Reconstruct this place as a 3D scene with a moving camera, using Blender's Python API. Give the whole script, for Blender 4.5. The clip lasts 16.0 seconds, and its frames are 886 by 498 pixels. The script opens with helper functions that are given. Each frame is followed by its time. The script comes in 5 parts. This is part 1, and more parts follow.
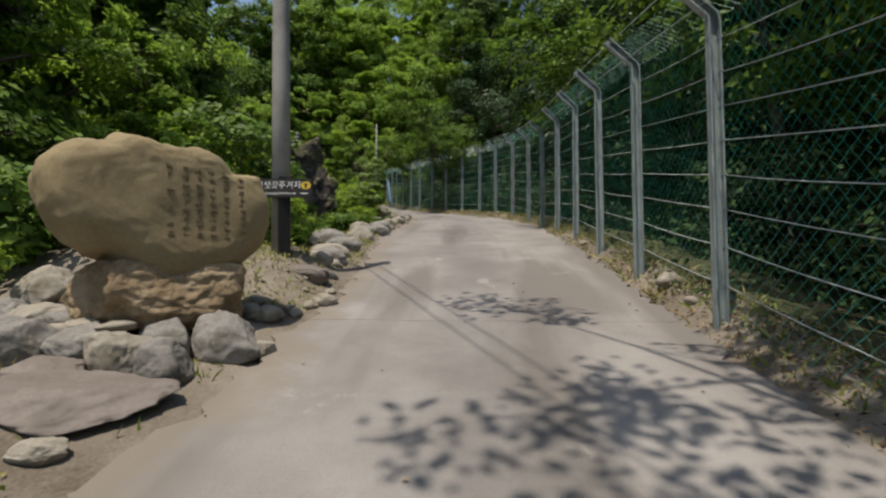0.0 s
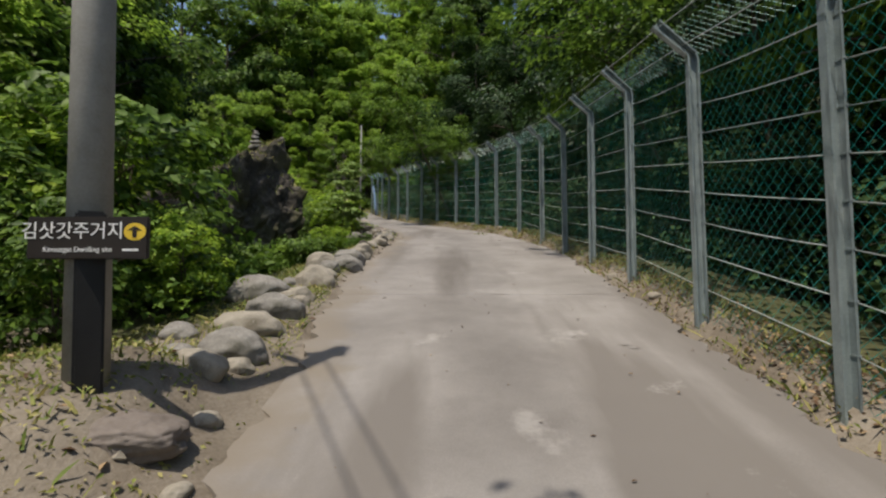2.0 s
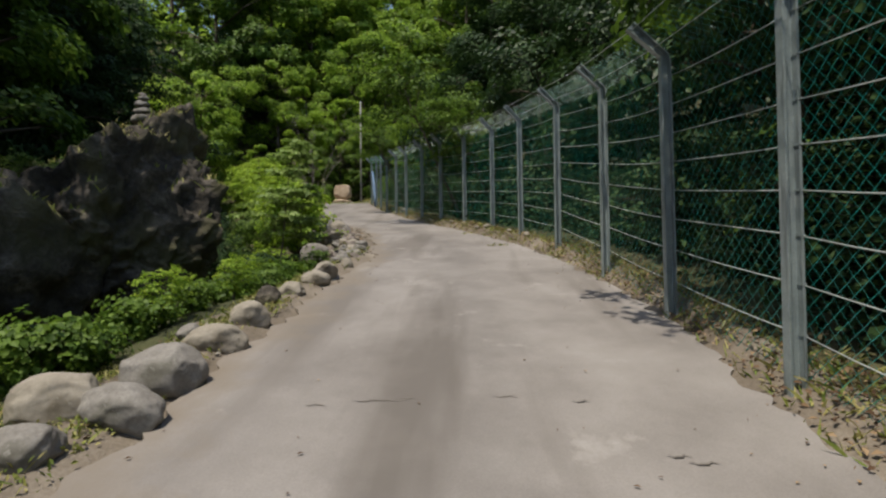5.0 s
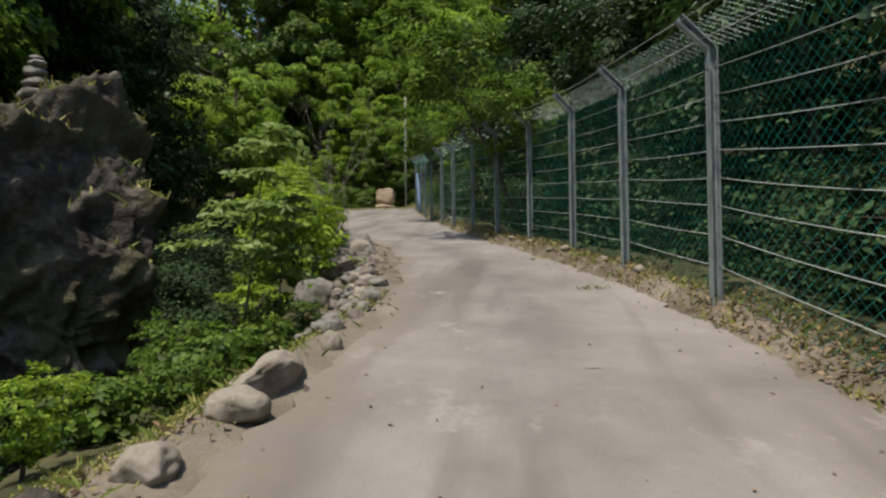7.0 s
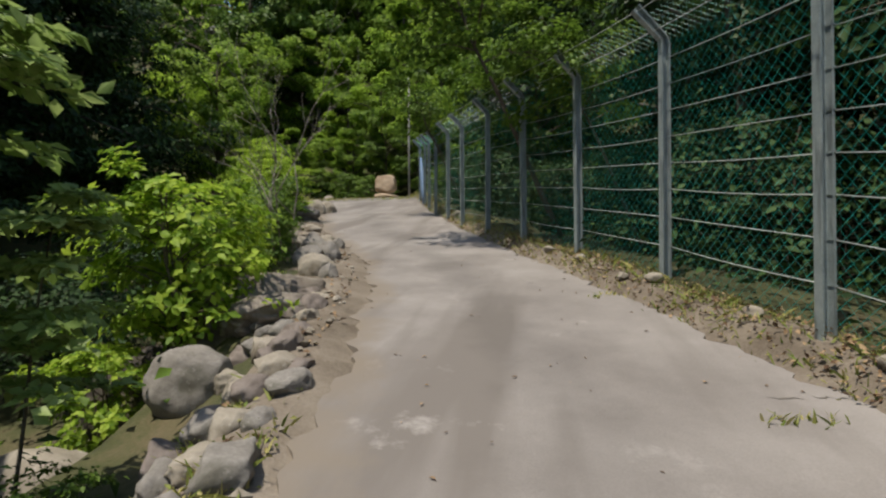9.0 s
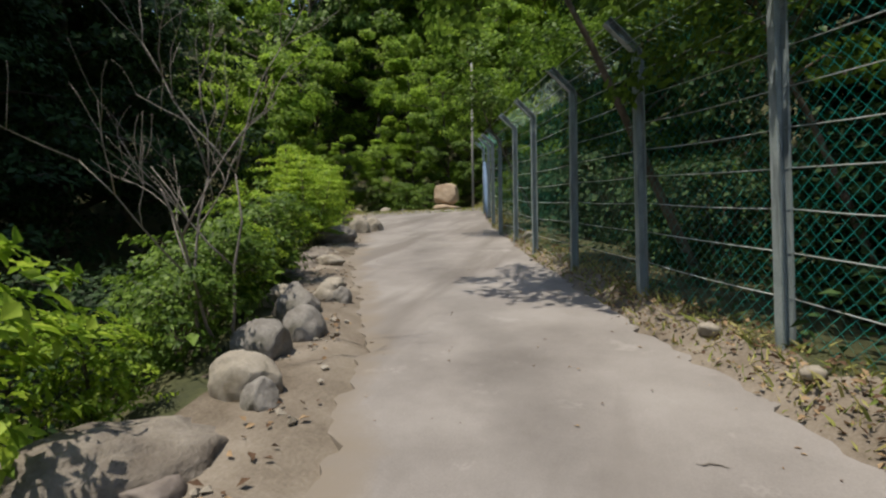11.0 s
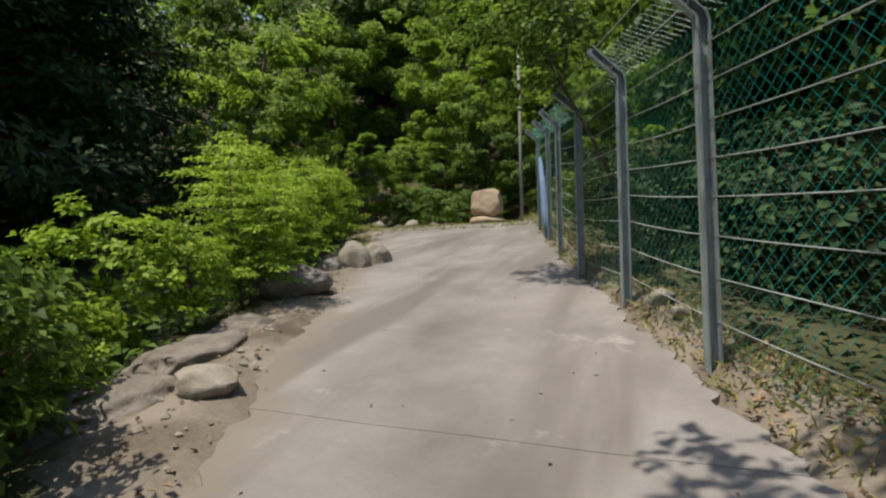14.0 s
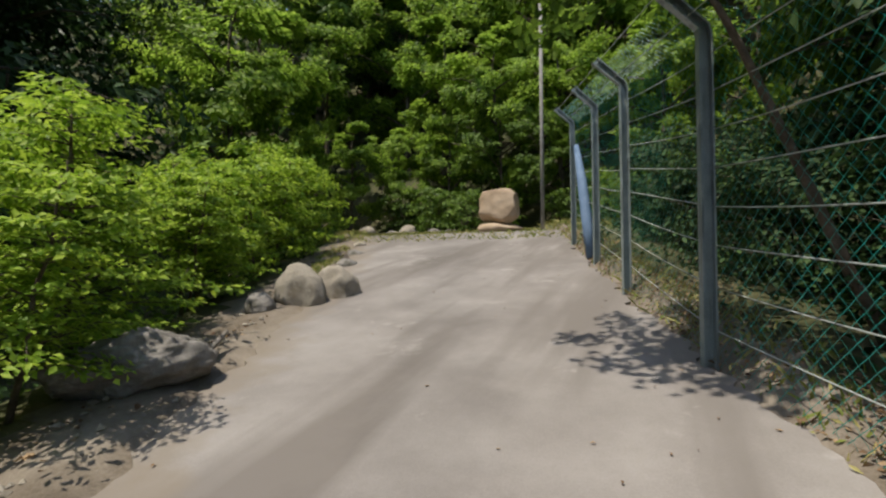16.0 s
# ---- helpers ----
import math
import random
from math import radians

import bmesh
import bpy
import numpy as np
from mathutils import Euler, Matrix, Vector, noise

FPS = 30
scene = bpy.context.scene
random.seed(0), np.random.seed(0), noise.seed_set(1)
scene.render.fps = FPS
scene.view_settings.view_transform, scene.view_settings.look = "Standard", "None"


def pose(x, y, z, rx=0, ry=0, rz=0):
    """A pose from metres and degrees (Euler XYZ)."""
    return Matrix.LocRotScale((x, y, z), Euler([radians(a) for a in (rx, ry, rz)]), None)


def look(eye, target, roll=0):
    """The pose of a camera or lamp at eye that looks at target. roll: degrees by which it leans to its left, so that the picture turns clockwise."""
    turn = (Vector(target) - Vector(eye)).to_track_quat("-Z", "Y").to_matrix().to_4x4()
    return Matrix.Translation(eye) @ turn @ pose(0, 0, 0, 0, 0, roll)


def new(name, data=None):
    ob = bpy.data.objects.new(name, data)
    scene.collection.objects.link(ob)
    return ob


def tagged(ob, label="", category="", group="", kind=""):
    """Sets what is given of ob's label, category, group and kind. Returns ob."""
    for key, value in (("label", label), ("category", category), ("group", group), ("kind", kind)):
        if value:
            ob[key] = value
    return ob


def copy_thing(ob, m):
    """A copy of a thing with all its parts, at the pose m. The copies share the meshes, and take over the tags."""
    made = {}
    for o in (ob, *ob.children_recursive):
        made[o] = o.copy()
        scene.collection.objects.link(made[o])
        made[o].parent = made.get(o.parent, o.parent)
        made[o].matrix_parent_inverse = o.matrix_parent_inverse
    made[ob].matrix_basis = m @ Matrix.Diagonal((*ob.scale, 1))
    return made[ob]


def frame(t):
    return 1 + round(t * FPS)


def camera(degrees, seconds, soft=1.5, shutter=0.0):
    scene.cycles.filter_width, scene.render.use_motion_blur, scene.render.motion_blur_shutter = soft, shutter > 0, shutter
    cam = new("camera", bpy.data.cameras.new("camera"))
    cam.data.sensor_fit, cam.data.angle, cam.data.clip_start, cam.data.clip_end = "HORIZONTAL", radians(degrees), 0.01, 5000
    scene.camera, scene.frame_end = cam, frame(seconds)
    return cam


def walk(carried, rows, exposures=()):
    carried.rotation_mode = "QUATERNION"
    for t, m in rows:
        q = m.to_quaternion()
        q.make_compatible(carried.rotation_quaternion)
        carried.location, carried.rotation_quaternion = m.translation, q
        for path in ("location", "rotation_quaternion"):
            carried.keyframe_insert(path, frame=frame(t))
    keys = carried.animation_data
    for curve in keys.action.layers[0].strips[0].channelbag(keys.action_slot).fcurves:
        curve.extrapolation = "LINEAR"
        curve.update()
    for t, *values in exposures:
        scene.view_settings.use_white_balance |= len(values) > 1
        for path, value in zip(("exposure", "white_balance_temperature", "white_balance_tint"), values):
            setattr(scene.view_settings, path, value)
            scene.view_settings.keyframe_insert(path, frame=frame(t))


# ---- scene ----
cam = camera(82.8, 16.0, soft=2.3)
PATH = [
    (0, (0.81, 1.444, 0.885), (0.747, 3.44, 0.995), 0.2),
    (0.5, (0.688, 2.242, 1.102), (0.662, 4.24, 1.203), -0.0),
    (1, (0.642, 2.999, 1.296), (0.617, 4.996, 1.413), -0.1),
    (1.5, (0.62, 3.685, 1.458), (0.587, 5.68, 1.592), 0.0),
    (2, (0.648, 4.479, 1.655), (0.627, 6.475, 1.777), 0.0),
    (2.5, (0.712, 5.349, 1.796), (0.715, 7.345, 1.913), -0.0),
    (3, (0.782, 6.214, 1.979), (0.861, 8.21, 2.085), -1.2),
    (3.5, (0.913, 7.073, 2.161), (1.009, 9.068, 2.257), -1.5),
    (4, (1.021, 7.981, 2.332), (1.051, 9.979, 2.428), -1.0),
    (4.5, (1.098, 8.771, 2.497), (1.063, 10.77, 2.568), -0.7),
    (5, (1.059, 9.642, 2.718), (0.958, 11.638, 2.773), -0.7),
    (5.2, (1.019, 9.955, 2.757), (0.883, 11.95, 2.823), -0.8),
    (7.3, (0.739, 13.948, 3.468), (0.411, 15.919, 3.528), -0.7),
    (7.5, (0.728, 14.325, 3.521), (0.386, 16.295, 3.572), -0.8),
    (8, (0.578, 15.261, 3.655), (0.236, 17.232, 3.682), -0.1),
    (10.3, (0.186, 19.355, 4.354), (-0.23, 21.311, 4.36), -2.4),
    (10.5, (0.177, 19.679, 4.429), (-0.301, 21.621, 4.43), -2.1),
    (11, (-0.167, 20.567, 4.525), (-0.79, 22.467, 4.565), -0.6),
    (11.5, (-0.425, 21.414, 4.697), (-1.122, 23.288, 4.722), -1.0),
    (12, (-0.608, 22.329, 4.82), (-1.329, 24.194, 4.859), -1.6),
    (12.5, (-0.805, 23.21, 4.913), (-1.537, 25.071, 4.958), -1.1),
    (13, (-1.123, 24.099, 5.095), (-1.866, 25.956, 5.141), -0.4),
    (13.5, (-1.458, 25.007, 5.216), (-2.231, 26.85, 5.283), -1.1),
    (14, (-1.777, 25.843, 5.38), (-2.559, 27.683, 5.443), -1.1),
    (14.5, (-2.119, 26.69, 5.506), (-2.886, 28.536, 5.565), -0.1),
    (15, (-2.383, 27.502, 5.635), (-3.148, 29.349, 5.689), -0.4),
    (15.5, (-2.704, 28.462, 5.782), (-3.48, 30.304, 5.833), -0.1),
    (16, (-3.092, 29.325, 5.868), (-3.893, 31.156, 5.937), -0.3),
]
walk(cam, [(t, look(eye, target, roll)) for t, eye, target, roll in PATH], [(0, 0.38, 6950, 8), (3, 0.32, 6950, 8), (5.2, 0.31, 6950, 8), (8, 0.38, 6950, 8), (10.3, 0.42, 6950, 8), (12.5, 0.50, 6950, 8), (16, 0.48, 6950, 8)])

# ---- world, sun, exposure ----
SUN_EL, SUN_AZ = radians(69), radians(214)      # height of the sun; compass turn from +y, clockwise
world = bpy.data.worlds.new("sky")
scene.world = world
world.use_nodes = True
wn = world.node_tree
sky = wn.nodes.new("ShaderNodeTexSky")
sky.sky_type, sky.sun_disc, sky.sun_elevation, sky.sun_rotation = "NISHITA", False, SUN_EL, SUN_AZ
wn.nodes["Background"].inputs["Strength"].default_value = 0.135
wn.links.new(sky.outputs[0], wn.nodes["Background"].inputs["Color"])
to_sun = Vector((math.cos(SUN_EL) * math.sin(SUN_AZ), math.cos(SUN_EL) * math.cos(SUN_AZ), math.sin(SUN_EL)))
sun = new("sun", bpy.data.lights.new("sun", "SUN"))
sun.data.energy, sun.data.angle, sun.data.color = 3.6, radians(0.75), (1.0, 0.94, 0.86)
sun.matrix_world = look(to_sun * 60, (0, 0, 0))


# ---- materials ----
def material(name, colors, scale=4.0, fine=60.0, rough=0.85, bump=0.3, metal=0.0, island=0.0, gloss=0.4, through_light=0.0, dist=0.02, stain=None, stretch=None, scuff=None):
    """Two noises mix the colours; island varies each joined piece; through_light lets leaves glow from behind."""
    m = bpy.data.materials.new(name)
    m.use_nodes = True
    t = m.node_tree
    n, l = t.nodes, t.links
    b = n["Principled BSDF"]
    b.inputs["Roughness"].default_value, b.inputs["Metallic"].default_value = rough, metal
    b.inputs["Specular IOR Level"].default_value = gloss
    co = n.new("ShaderNodeTexCoord")
    where = co.outputs["Object"]
    if stretch:
        mp = n.new("ShaderNodeMapping")
        mp.inputs["Scale"].default_value = stretch
        l.new(where, mp.inputs["Vector"])
        streaks = mp.outputs[0]
    big, small = n.new("ShaderNodeTexNoise"), n.new("ShaderNodeTexNoise")
    for node, s, d in ((big, scale, 6), (small, fine, 4)):
        node.inputs["Scale"].default_value, node.inputs["Detail"].default_value = s, d
        node.inputs["Roughness"].default_value = 0.62
        l.new(where, node.inputs["Vector"])
    ramp = n.new("ShaderNodeValToRGB")
    while len(ramp.color_ramp.elements) < len(colors):
        ramp.color_ramp.elements.new(0.5)
    for i, c in enumerate(colors):
        e = ramp.color_ramp.elements[i]
        e.position = 0.3 + 0.4 * i / max(1, len(colors) - 1)
        e.color = (*c, 1)
    add = n.new("ShaderNodeMath")
    add.operation = "MULTIPLY_ADD"
    l.new(small.outputs["Fac"], add.inputs[0])
    add.inputs[1].default_value = 0.35
    l.new(big.outputs["Fac"], add.inputs[2])
    last = n.new("ShaderNodeMath")
    last.operation = "SUBTRACT"
    l.new(add.outputs[0], last.inputs[0])
    last.inputs[1].default_value = 0.175
    if island:
        geo = n.new("ShaderNodeNewGeometry")
        mix = n.new("ShaderNodeMath")
        mix.operation = "MULTIPLY_ADD"
        l.new(geo.outputs["Random Per Island"], mix.inputs[0])
        mix.inputs[1].default_value = island
        l.new(last.outputs[0], mix.inputs[2])
        last = n.new("ShaderNodeMath")
        last.operation = "SUBTRACT"
        l.new(mix.outputs[0], last.inputs[0])
        last.inputs[1].default_value = island / 2
    l.new(last.outputs[0], ramp.inputs[0])
    color = ramp.outputs[0]
    if stain:
        blot, edge, mixc = n.new("ShaderNodeTexNoise"), n.new("ShaderNodeValToRGB"), n.new("ShaderNodeMix")
        blot.inputs["Scale"].default_value, blot.inputs["Detail"].default_value = stain[1], 5
        l.new(streaks if stretch else where, blot.inputs["Vector"])
        edge.color_ramp.elements[0].position, edge.color_ramp.elements[1].position = stain[2], stain[2] + 0.12
        l.new(blot.outputs["Fac"], edge.inputs[0])
        mixc.data_type = "RGBA"
        l.new(edge.outputs[0], mixc.inputs[0])
        l.new(color, mixc.inputs[6])
        mixc.inputs[7].default_value = (*stain[0], 1)
        color = mixc.outputs[2]
    if scuff:
        blot, edge, mixc = n.new("ShaderNodeTexNoise"), n.new("ShaderNodeValToRGB"), n.new("ShaderNodeMix")
        blot.inputs["Scale"].default_value, blot.inputs["Detail"].default_value, blot.inputs["Roughness"].default_value = scuff[1], 8, 0.7
        l.new(co.outputs["Object"], blot.inputs["Vector"])
        edge.color_ramp.elements[0].position, edge.color_ramp.elements[1].position = scuff[2], scuff[2] + 0.1
        l.new(blot.outputs["Fac"], edge.inputs[0])
        mixc.data_type = "RGBA"
        l.new(edge.outputs[0], mixc.inputs[0])
        l.new(color, mixc.inputs[6])
        mixc.inputs[7].default_value = (*scuff[0], 1)
        color = mixc.outputs[2]
    l.new(color, b.inputs["Base Color"])
    if bump:
        bp = n.new("ShaderNodeBump")
        bp.inputs["Strength"].default_value, bp.inputs["Distance"].default_value = bump, dist
        l.new(add.outputs[0], bp.inputs["Height"])
        l.new(bp.outputs[0], b.inputs["Normal"])
    if through_light:
        tr, mx = n.new("ShaderNodeBsdfTranslucent"), n.new("ShaderNodeMixShader")
        l.new(color, tr.inputs["Color"])
        mx.inputs[0].default_value = through_light
        l.new(b.outputs[0], mx.inputs[1])
        l.new(tr.outputs[0], mx.inputs[2])
        l.new(mx.outputs[0], n["Material Output"].inputs["Surface"])
    return m


CONCRETE = material("road_concrete", [(0.165, 0.150, 0.140), (0.22, 0.202, 0.19), (0.275, 0.256, 0.243)], 0.8, 90, 0.92, 0.25, stain=((0.155, 0.139, 0.127), 0.9, 0.48), stretch=(1.3, 0.09, 1), scuff=((0.30, 0.28, 0.265), 1.4, 0.60))
JOINT = material("joint_filler", [(0.10, 0.09, 0.08), (0.16, 0.14, 0.12)], 8, 60)
SOIL = material("dry_soil", [(0.085, 0.066, 0.047), (0.165, 0.137, 0.107), (0.24, 0.207, 0.168)], 1.3, 45, 0.95, 0.8, dist=0.03)
FLOOR = material("forest_floor", [(0.03, 0.035, 0.015), (0.06, 0.065, 0.025), (0.11, 0.09, 0.05)], 1.2, 30, 0.95, 0.8, dist=0.05)
SANDSTONE = material("tan_carved_stone", [(0.18, 0.136, 0.07), (0.245, 0.19, 0.104), (0.31, 0.248, 0.145)], 1.6, 40, 0.85, 0.35, stain=((0.20, 0.145, 0.08), 1.1, 0.60))
ROUGHSTONE = material("broken_tan_stone", [(0.12, 0.10, 0.082), (0.18, 0.157, 0.132), (0.25, 0.222, 0.19)], 3.0, 30, 0.9, 0.9, dist=0.04)
PLINTH = material("broken_orange_stone", [(0.13, 0.085, 0.046), (0.24, 0.175, 0.105), (0.36, 0.285, 0.19)], 2.2, 26, 0.9, 0.9, dist=0.05)
GREYSTONE = material("grey_field_stone", [(0.13, 0.12, 0.105), (0.21, 0.195, 0.178), (0.30, 0.285, 0.265)], 3.0, 50, 0.9, 0.5, stain=((0.105, 0.098, 0.08), 2.6, 0.53), scuff=((0.33, 0.315, 0.29), 5.0, 0.60))
PALESTONE = material("pale_field_stone", [(0.20, 0.175, 0.14), (0.28, 0.25, 0.205), (0.36, 0.33, 0.285)], 2.5, 45, 0.9, 0.45, stain=((0.13, 0.11, 0.082), 2.4, 0.54), scuff=((0.40, 0.375, 0.33), 5.0, 0.61))
DARKROCK = material("dark_outcrop_rock", [(0.016, 0.014, 0.011), (0.055, 0.047, 0.037), (0.19, 0.165, 0.135)], 1.6, 14, 0.9, 1.0, dist=0.12, stain=((0.075, 0.07, 0.035), 0.9, 0.52))
PINKGREY = material("pinkish_grey_bedrock", [(0.125, 0.102, 0.088), (0.17, 0.143, 0.127), (0.225, 0.195, 0.176)], 1.8, 34, 0.9, 0.5, stain=((0.12, 0.10, 0.085), 1.6, 0.58))
PINKSTONE = material("pinkish_boulder", [(0.29, 0.21, 0.14), (0.37, 0.28, 0.195), (0.44, 0.345, 0.255)], 1.6, 30, 0.9, 0.4)
GALV = material("weathered_galvanised_steel", [(0.20, 0.245, 0.25), (0.28, 0.33, 0.335), (0.38, 0.42, 0.42)], 3, 70, 0.5, 0.1, metal=0.3, stain=((0.17, 0.20, 0.21), 2.5, 0.52), stretch=(6, 6, 0.7))
MESHGREEN = material("green_coated_wire", [(0.003, 0.165, 0.14), (0.006, 0.225, 0.19), (0.018, 0.30, 0.255)], 6, 50, 0.35, 0, gloss=0.6)
WIRE = material("galvanised_wire", [(0.38, 0.42, 0.41), (0.50, 0.53, 0.52)], 6, 50, 0.45, 0, metal=0.3)
POLEGREY = material("pole_concrete", [(0.20, 0.19, 0.175), (0.28, 0.27, 0.25), (0.34, 0.33, 0.31)], 2.5, 60, 0.9, 0.2)
BLACK = material("black_plastic", [(0.012, 0.012, 0.013), (0.022, 0.021, 0.022)], 6, 60, 0.5, 0.05)
SIGN = material("dark_brown_sign", [(0.018, 0.013, 0.011), (0.028, 0.021, 0.018)], 3, 60, 0.45, 0.03)
WHITE = material("white_paint", [(0.72, 0.72, 0.72), (0.82, 0.82, 0.82)], 6, 60, 0.6, 0)
YELLOW = material("yellow_paint", [(0.62, 0.42, 0.03), (0.72, 0.50, 0.05)], 6, 60, 0.6, 0)
BARK = material("bark", [(0.045, 0.035, 0.025), (0.10, 0.08, 0.06), (0.17, 0.14, 0.11)], 3, 30, 0.95, 0.9, dist=0.03)
DEADWOOD = material("bare_grey_twig", [(0.16, 0.14, 0.12), (0.26, 0.23, 0.20)], 5, 40, 0.9, 0.4)
BLUETARP = material("faded_blue_net", [(0.08, 0.14, 0.24), (0.14, 0.21, 0.32)], 5, 60, 0.8, 0.3)
LEAF = material("broad_leaf", [(0.05, 0.10, 0.014), (0.10, 0.18, 0.024), (0.17, 0.27, 0.04)], 0.5, 20, 0.55, 0, island=0.5, gloss=0.3, through_light=0.42)
# the next two are darker copies of LEAF, with shade put into the colour
LEAFDARK = material("shade_tinted_leaf", [(0.014, 0.036, 0.010), (0.028, 0.064, 0.016), (0.055, 0.105, 0.026)], 0.5, 20, 0.5, 0, island=0.5, gloss=0.35, through_light=0.28)
LEAFDEEP = material("shade_toned_leaf", [(0.014, 0.034, 0.011), (0.028, 0.062, 0.018), (0.055, 0.105, 0.032)], 0.5, 20, 0.65, 0, island=0.5, gloss=0.22, through_light=0.22)
# brighter copy of LEAF: sunlight on far crowns is painted into the colour
LEAFSUN = material("sun_toned_leaf", [(0.12, 0.21, 0.028), (0.23, 0.36, 0.045), (0.34, 0.48, 0.075)], 0.3, 20, 0.55, 0, island=0.5, gloss=0.3, through_light=0.6)
LEAFLIME = material("lime_leaf", [(0.14, 0.25, 0.024), (0.27, 0.41, 0.04), (0.40, 0.53, 0.07)], 0.8, 20, 0.55, 0, island=0.5, gloss=0.3, through_light=0.5)
LEAFPALE = material("pale_leaf", [(0.14, 0.22, 0.05), (0.23, 0.33, 0.09), (0.34, 0.44, 0.15)], 0.8, 20, 0.5, 0, island=0.5, gloss=0.35, through_light=0.45)
DRYLEAF = material("dry_leaf", [(0.09, 0.05, 0.028), (0.19, 0.12, 0.066), (0.31, 0.215, 0.125)], 2, 20, 0.9, 0, island=0.9, through_light=0.1)
GRASS = material("verge_grass", [(0.13, 0.18, 0.03), (0.24, 0.26, 0.06), (0.38, 0.34, 0.13)], 1.0, 20, 0.7, 0, island=0.6, through_light=0.25)


def soil_dust(m):
    """Tan dust creeping in from the lane's edges and a darker worn strip, by the mesh's own measure across the lane."""
    t = m.node_tree
    n, l = t.nodes, t.links
    b = n["Principled BSDF"]
    was = b.inputs["Base Color"].links[0].from_socket
    at = n.new("ShaderNodeAttribute")
    at.attribute_name = "across"
    co, nz = n.new("ShaderNodeTexCoord"), n.new("ShaderNodeTexNoise")
    nz.inputs["Scale"].default_value, nz.inputs["Detail"].default_value, nz.inputs["Roughness"].default_value = 1.8, 8, 0.65
    l.new(co.outputs["Object"], nz.inputs["Vector"])
    wob = n.new("ShaderNodeMath")
    wob.operation = "MULTIPLY_ADD"
    l.new(nz.outputs["Fac"], wob.inputs[0])
    wob.inputs[1].default_value = 0.36
    l.new(at.outputs["Fac"], wob.inputs[2])
    ramp = n.new("ShaderNodeValToRGB")
    stops = [(0.14, 1.0), (0.23, 0.6), (0.30, 0.0), (1.08 / 1.32, 0.0), (1.0, 0.0)]
    for i, (p, v) in enumerate(stops):
        e = ramp.color_ramp.elements[i] if i < 2 else ramp.color_ramp.elements.new(p)
        e.position, e.color = p, (v, v, v, 1)
    l.new(wob.outputs[0], ramp.inputs[0])
    mix = n.new("ShaderNodeMix")
    mix.data_type = "RGBA"
    l.new(ramp.outputs[0], mix.inputs[0])
    l.new(was, mix.inputs[6])
    mix.inputs[7].default_value = (0.19, 0.16, 0.128, 1)
    band = n.new("ShaderNodeValToRGB")
    shades = [(0.3, 1.0), (0.48, 1.0), (0.60, 0.84), (0.70, 0.86), (0.80, 1.0), (0.95, 1.04)]
    for i, (p, v) in enumerate(shades):
        e = band.color_ramp.elements[i] if i < 2 else band.color_ramp.elements.new(p)
        e.position, e.color = p, (v, v, v, 1)
    l.new(wob.outputs[0], band.inputs[0])
    mul = n.new("ShaderNodeMix")
    mul.data_type, mul.blend_type = "RGBA", "MULTIPLY"
    mul.inputs[0].default_value = 1.0
    l.new(mix.outputs[2], mul.inputs[6])
    l.new(band.outputs[0], mul.inputs[7])
    l.new(mul.outputs[2], b.inputs["Base Color"])


soil_dust(CONCRETE)


# ---- helpers for meshes ----
def mesh_of(name, verts, faces, mat, smooth=False):
    me = bpy.data.meshes.new(name)
    me.from_pydata([tuple(v) for v in verts], [], [tuple(f) for f in faces])
    me.materials.append(mat)
    if smooth:
        me.polygons.foreach_set("use_smooth", [True] * len(me.polygons))
    return me


def quads(name, corners, mat):
    """A mesh of loose four-cornered pieces; corners is an array n x 4 x 3. Each is folded along its middle."""
    n = len(corners)
    me = bpy.data.meshes.new(name)
    me.vertices.add(n * 4)
    me.vertices.foreach_set("co", np.asarray(corners, np.float32).ravel())
    me.loops.add(n * 6)
    base = np.arange(n)[:, None] * 4
    me.loops.foreach_set("vertex_index", (base + np.array([0, 1, 2, 0, 2, 3])).astype(np.int32).ravel())
    me.polygons.add(n * 2)
    me.polygons.foreach_set("loop_start", np.arange(n * 2, dtype=np.int32) * 3)
    me.update(calc_edges=True)
    me.materials.append(mat)
    return me


def part(name, data, parent, label=""):
    ob = new(name, data)
    ob.parent = parent
    return tagged(ob, label)


def thing(name, x, y, z, label, category, group="", kind="", turn=0.0):
    ob = new(name)
    ob.matrix_basis = pose(x, y, z, 0, 0, turn)
    return tagged(ob, label, category, group, kind)


def smooth(a, b, v):
    k = np.clip((np.asarray(v, float) - a) / (b - a), 0, 1)
    return k * k * (3 - 2 * k)


def box_mesh(name, lo, hi, mat, bevel=0.0):
    bm = bmesh.new()
    bmesh.ops.create_cube(bm, size=1)
    for v in bm.verts:
        v.co = [l + (c + 0.5) * (h - l) for c, l, h in zip(v.co, lo, hi)]
    if bevel:
        bmesh.ops.bevel(bm, geom=bm.edges[:], offset=bevel, segments=2, affect="EDGES")
    me = bpy.data.meshes.new(name)
    bm.to_mesh(me)
    bm.free()
    me.materials.append(mat)
    return me


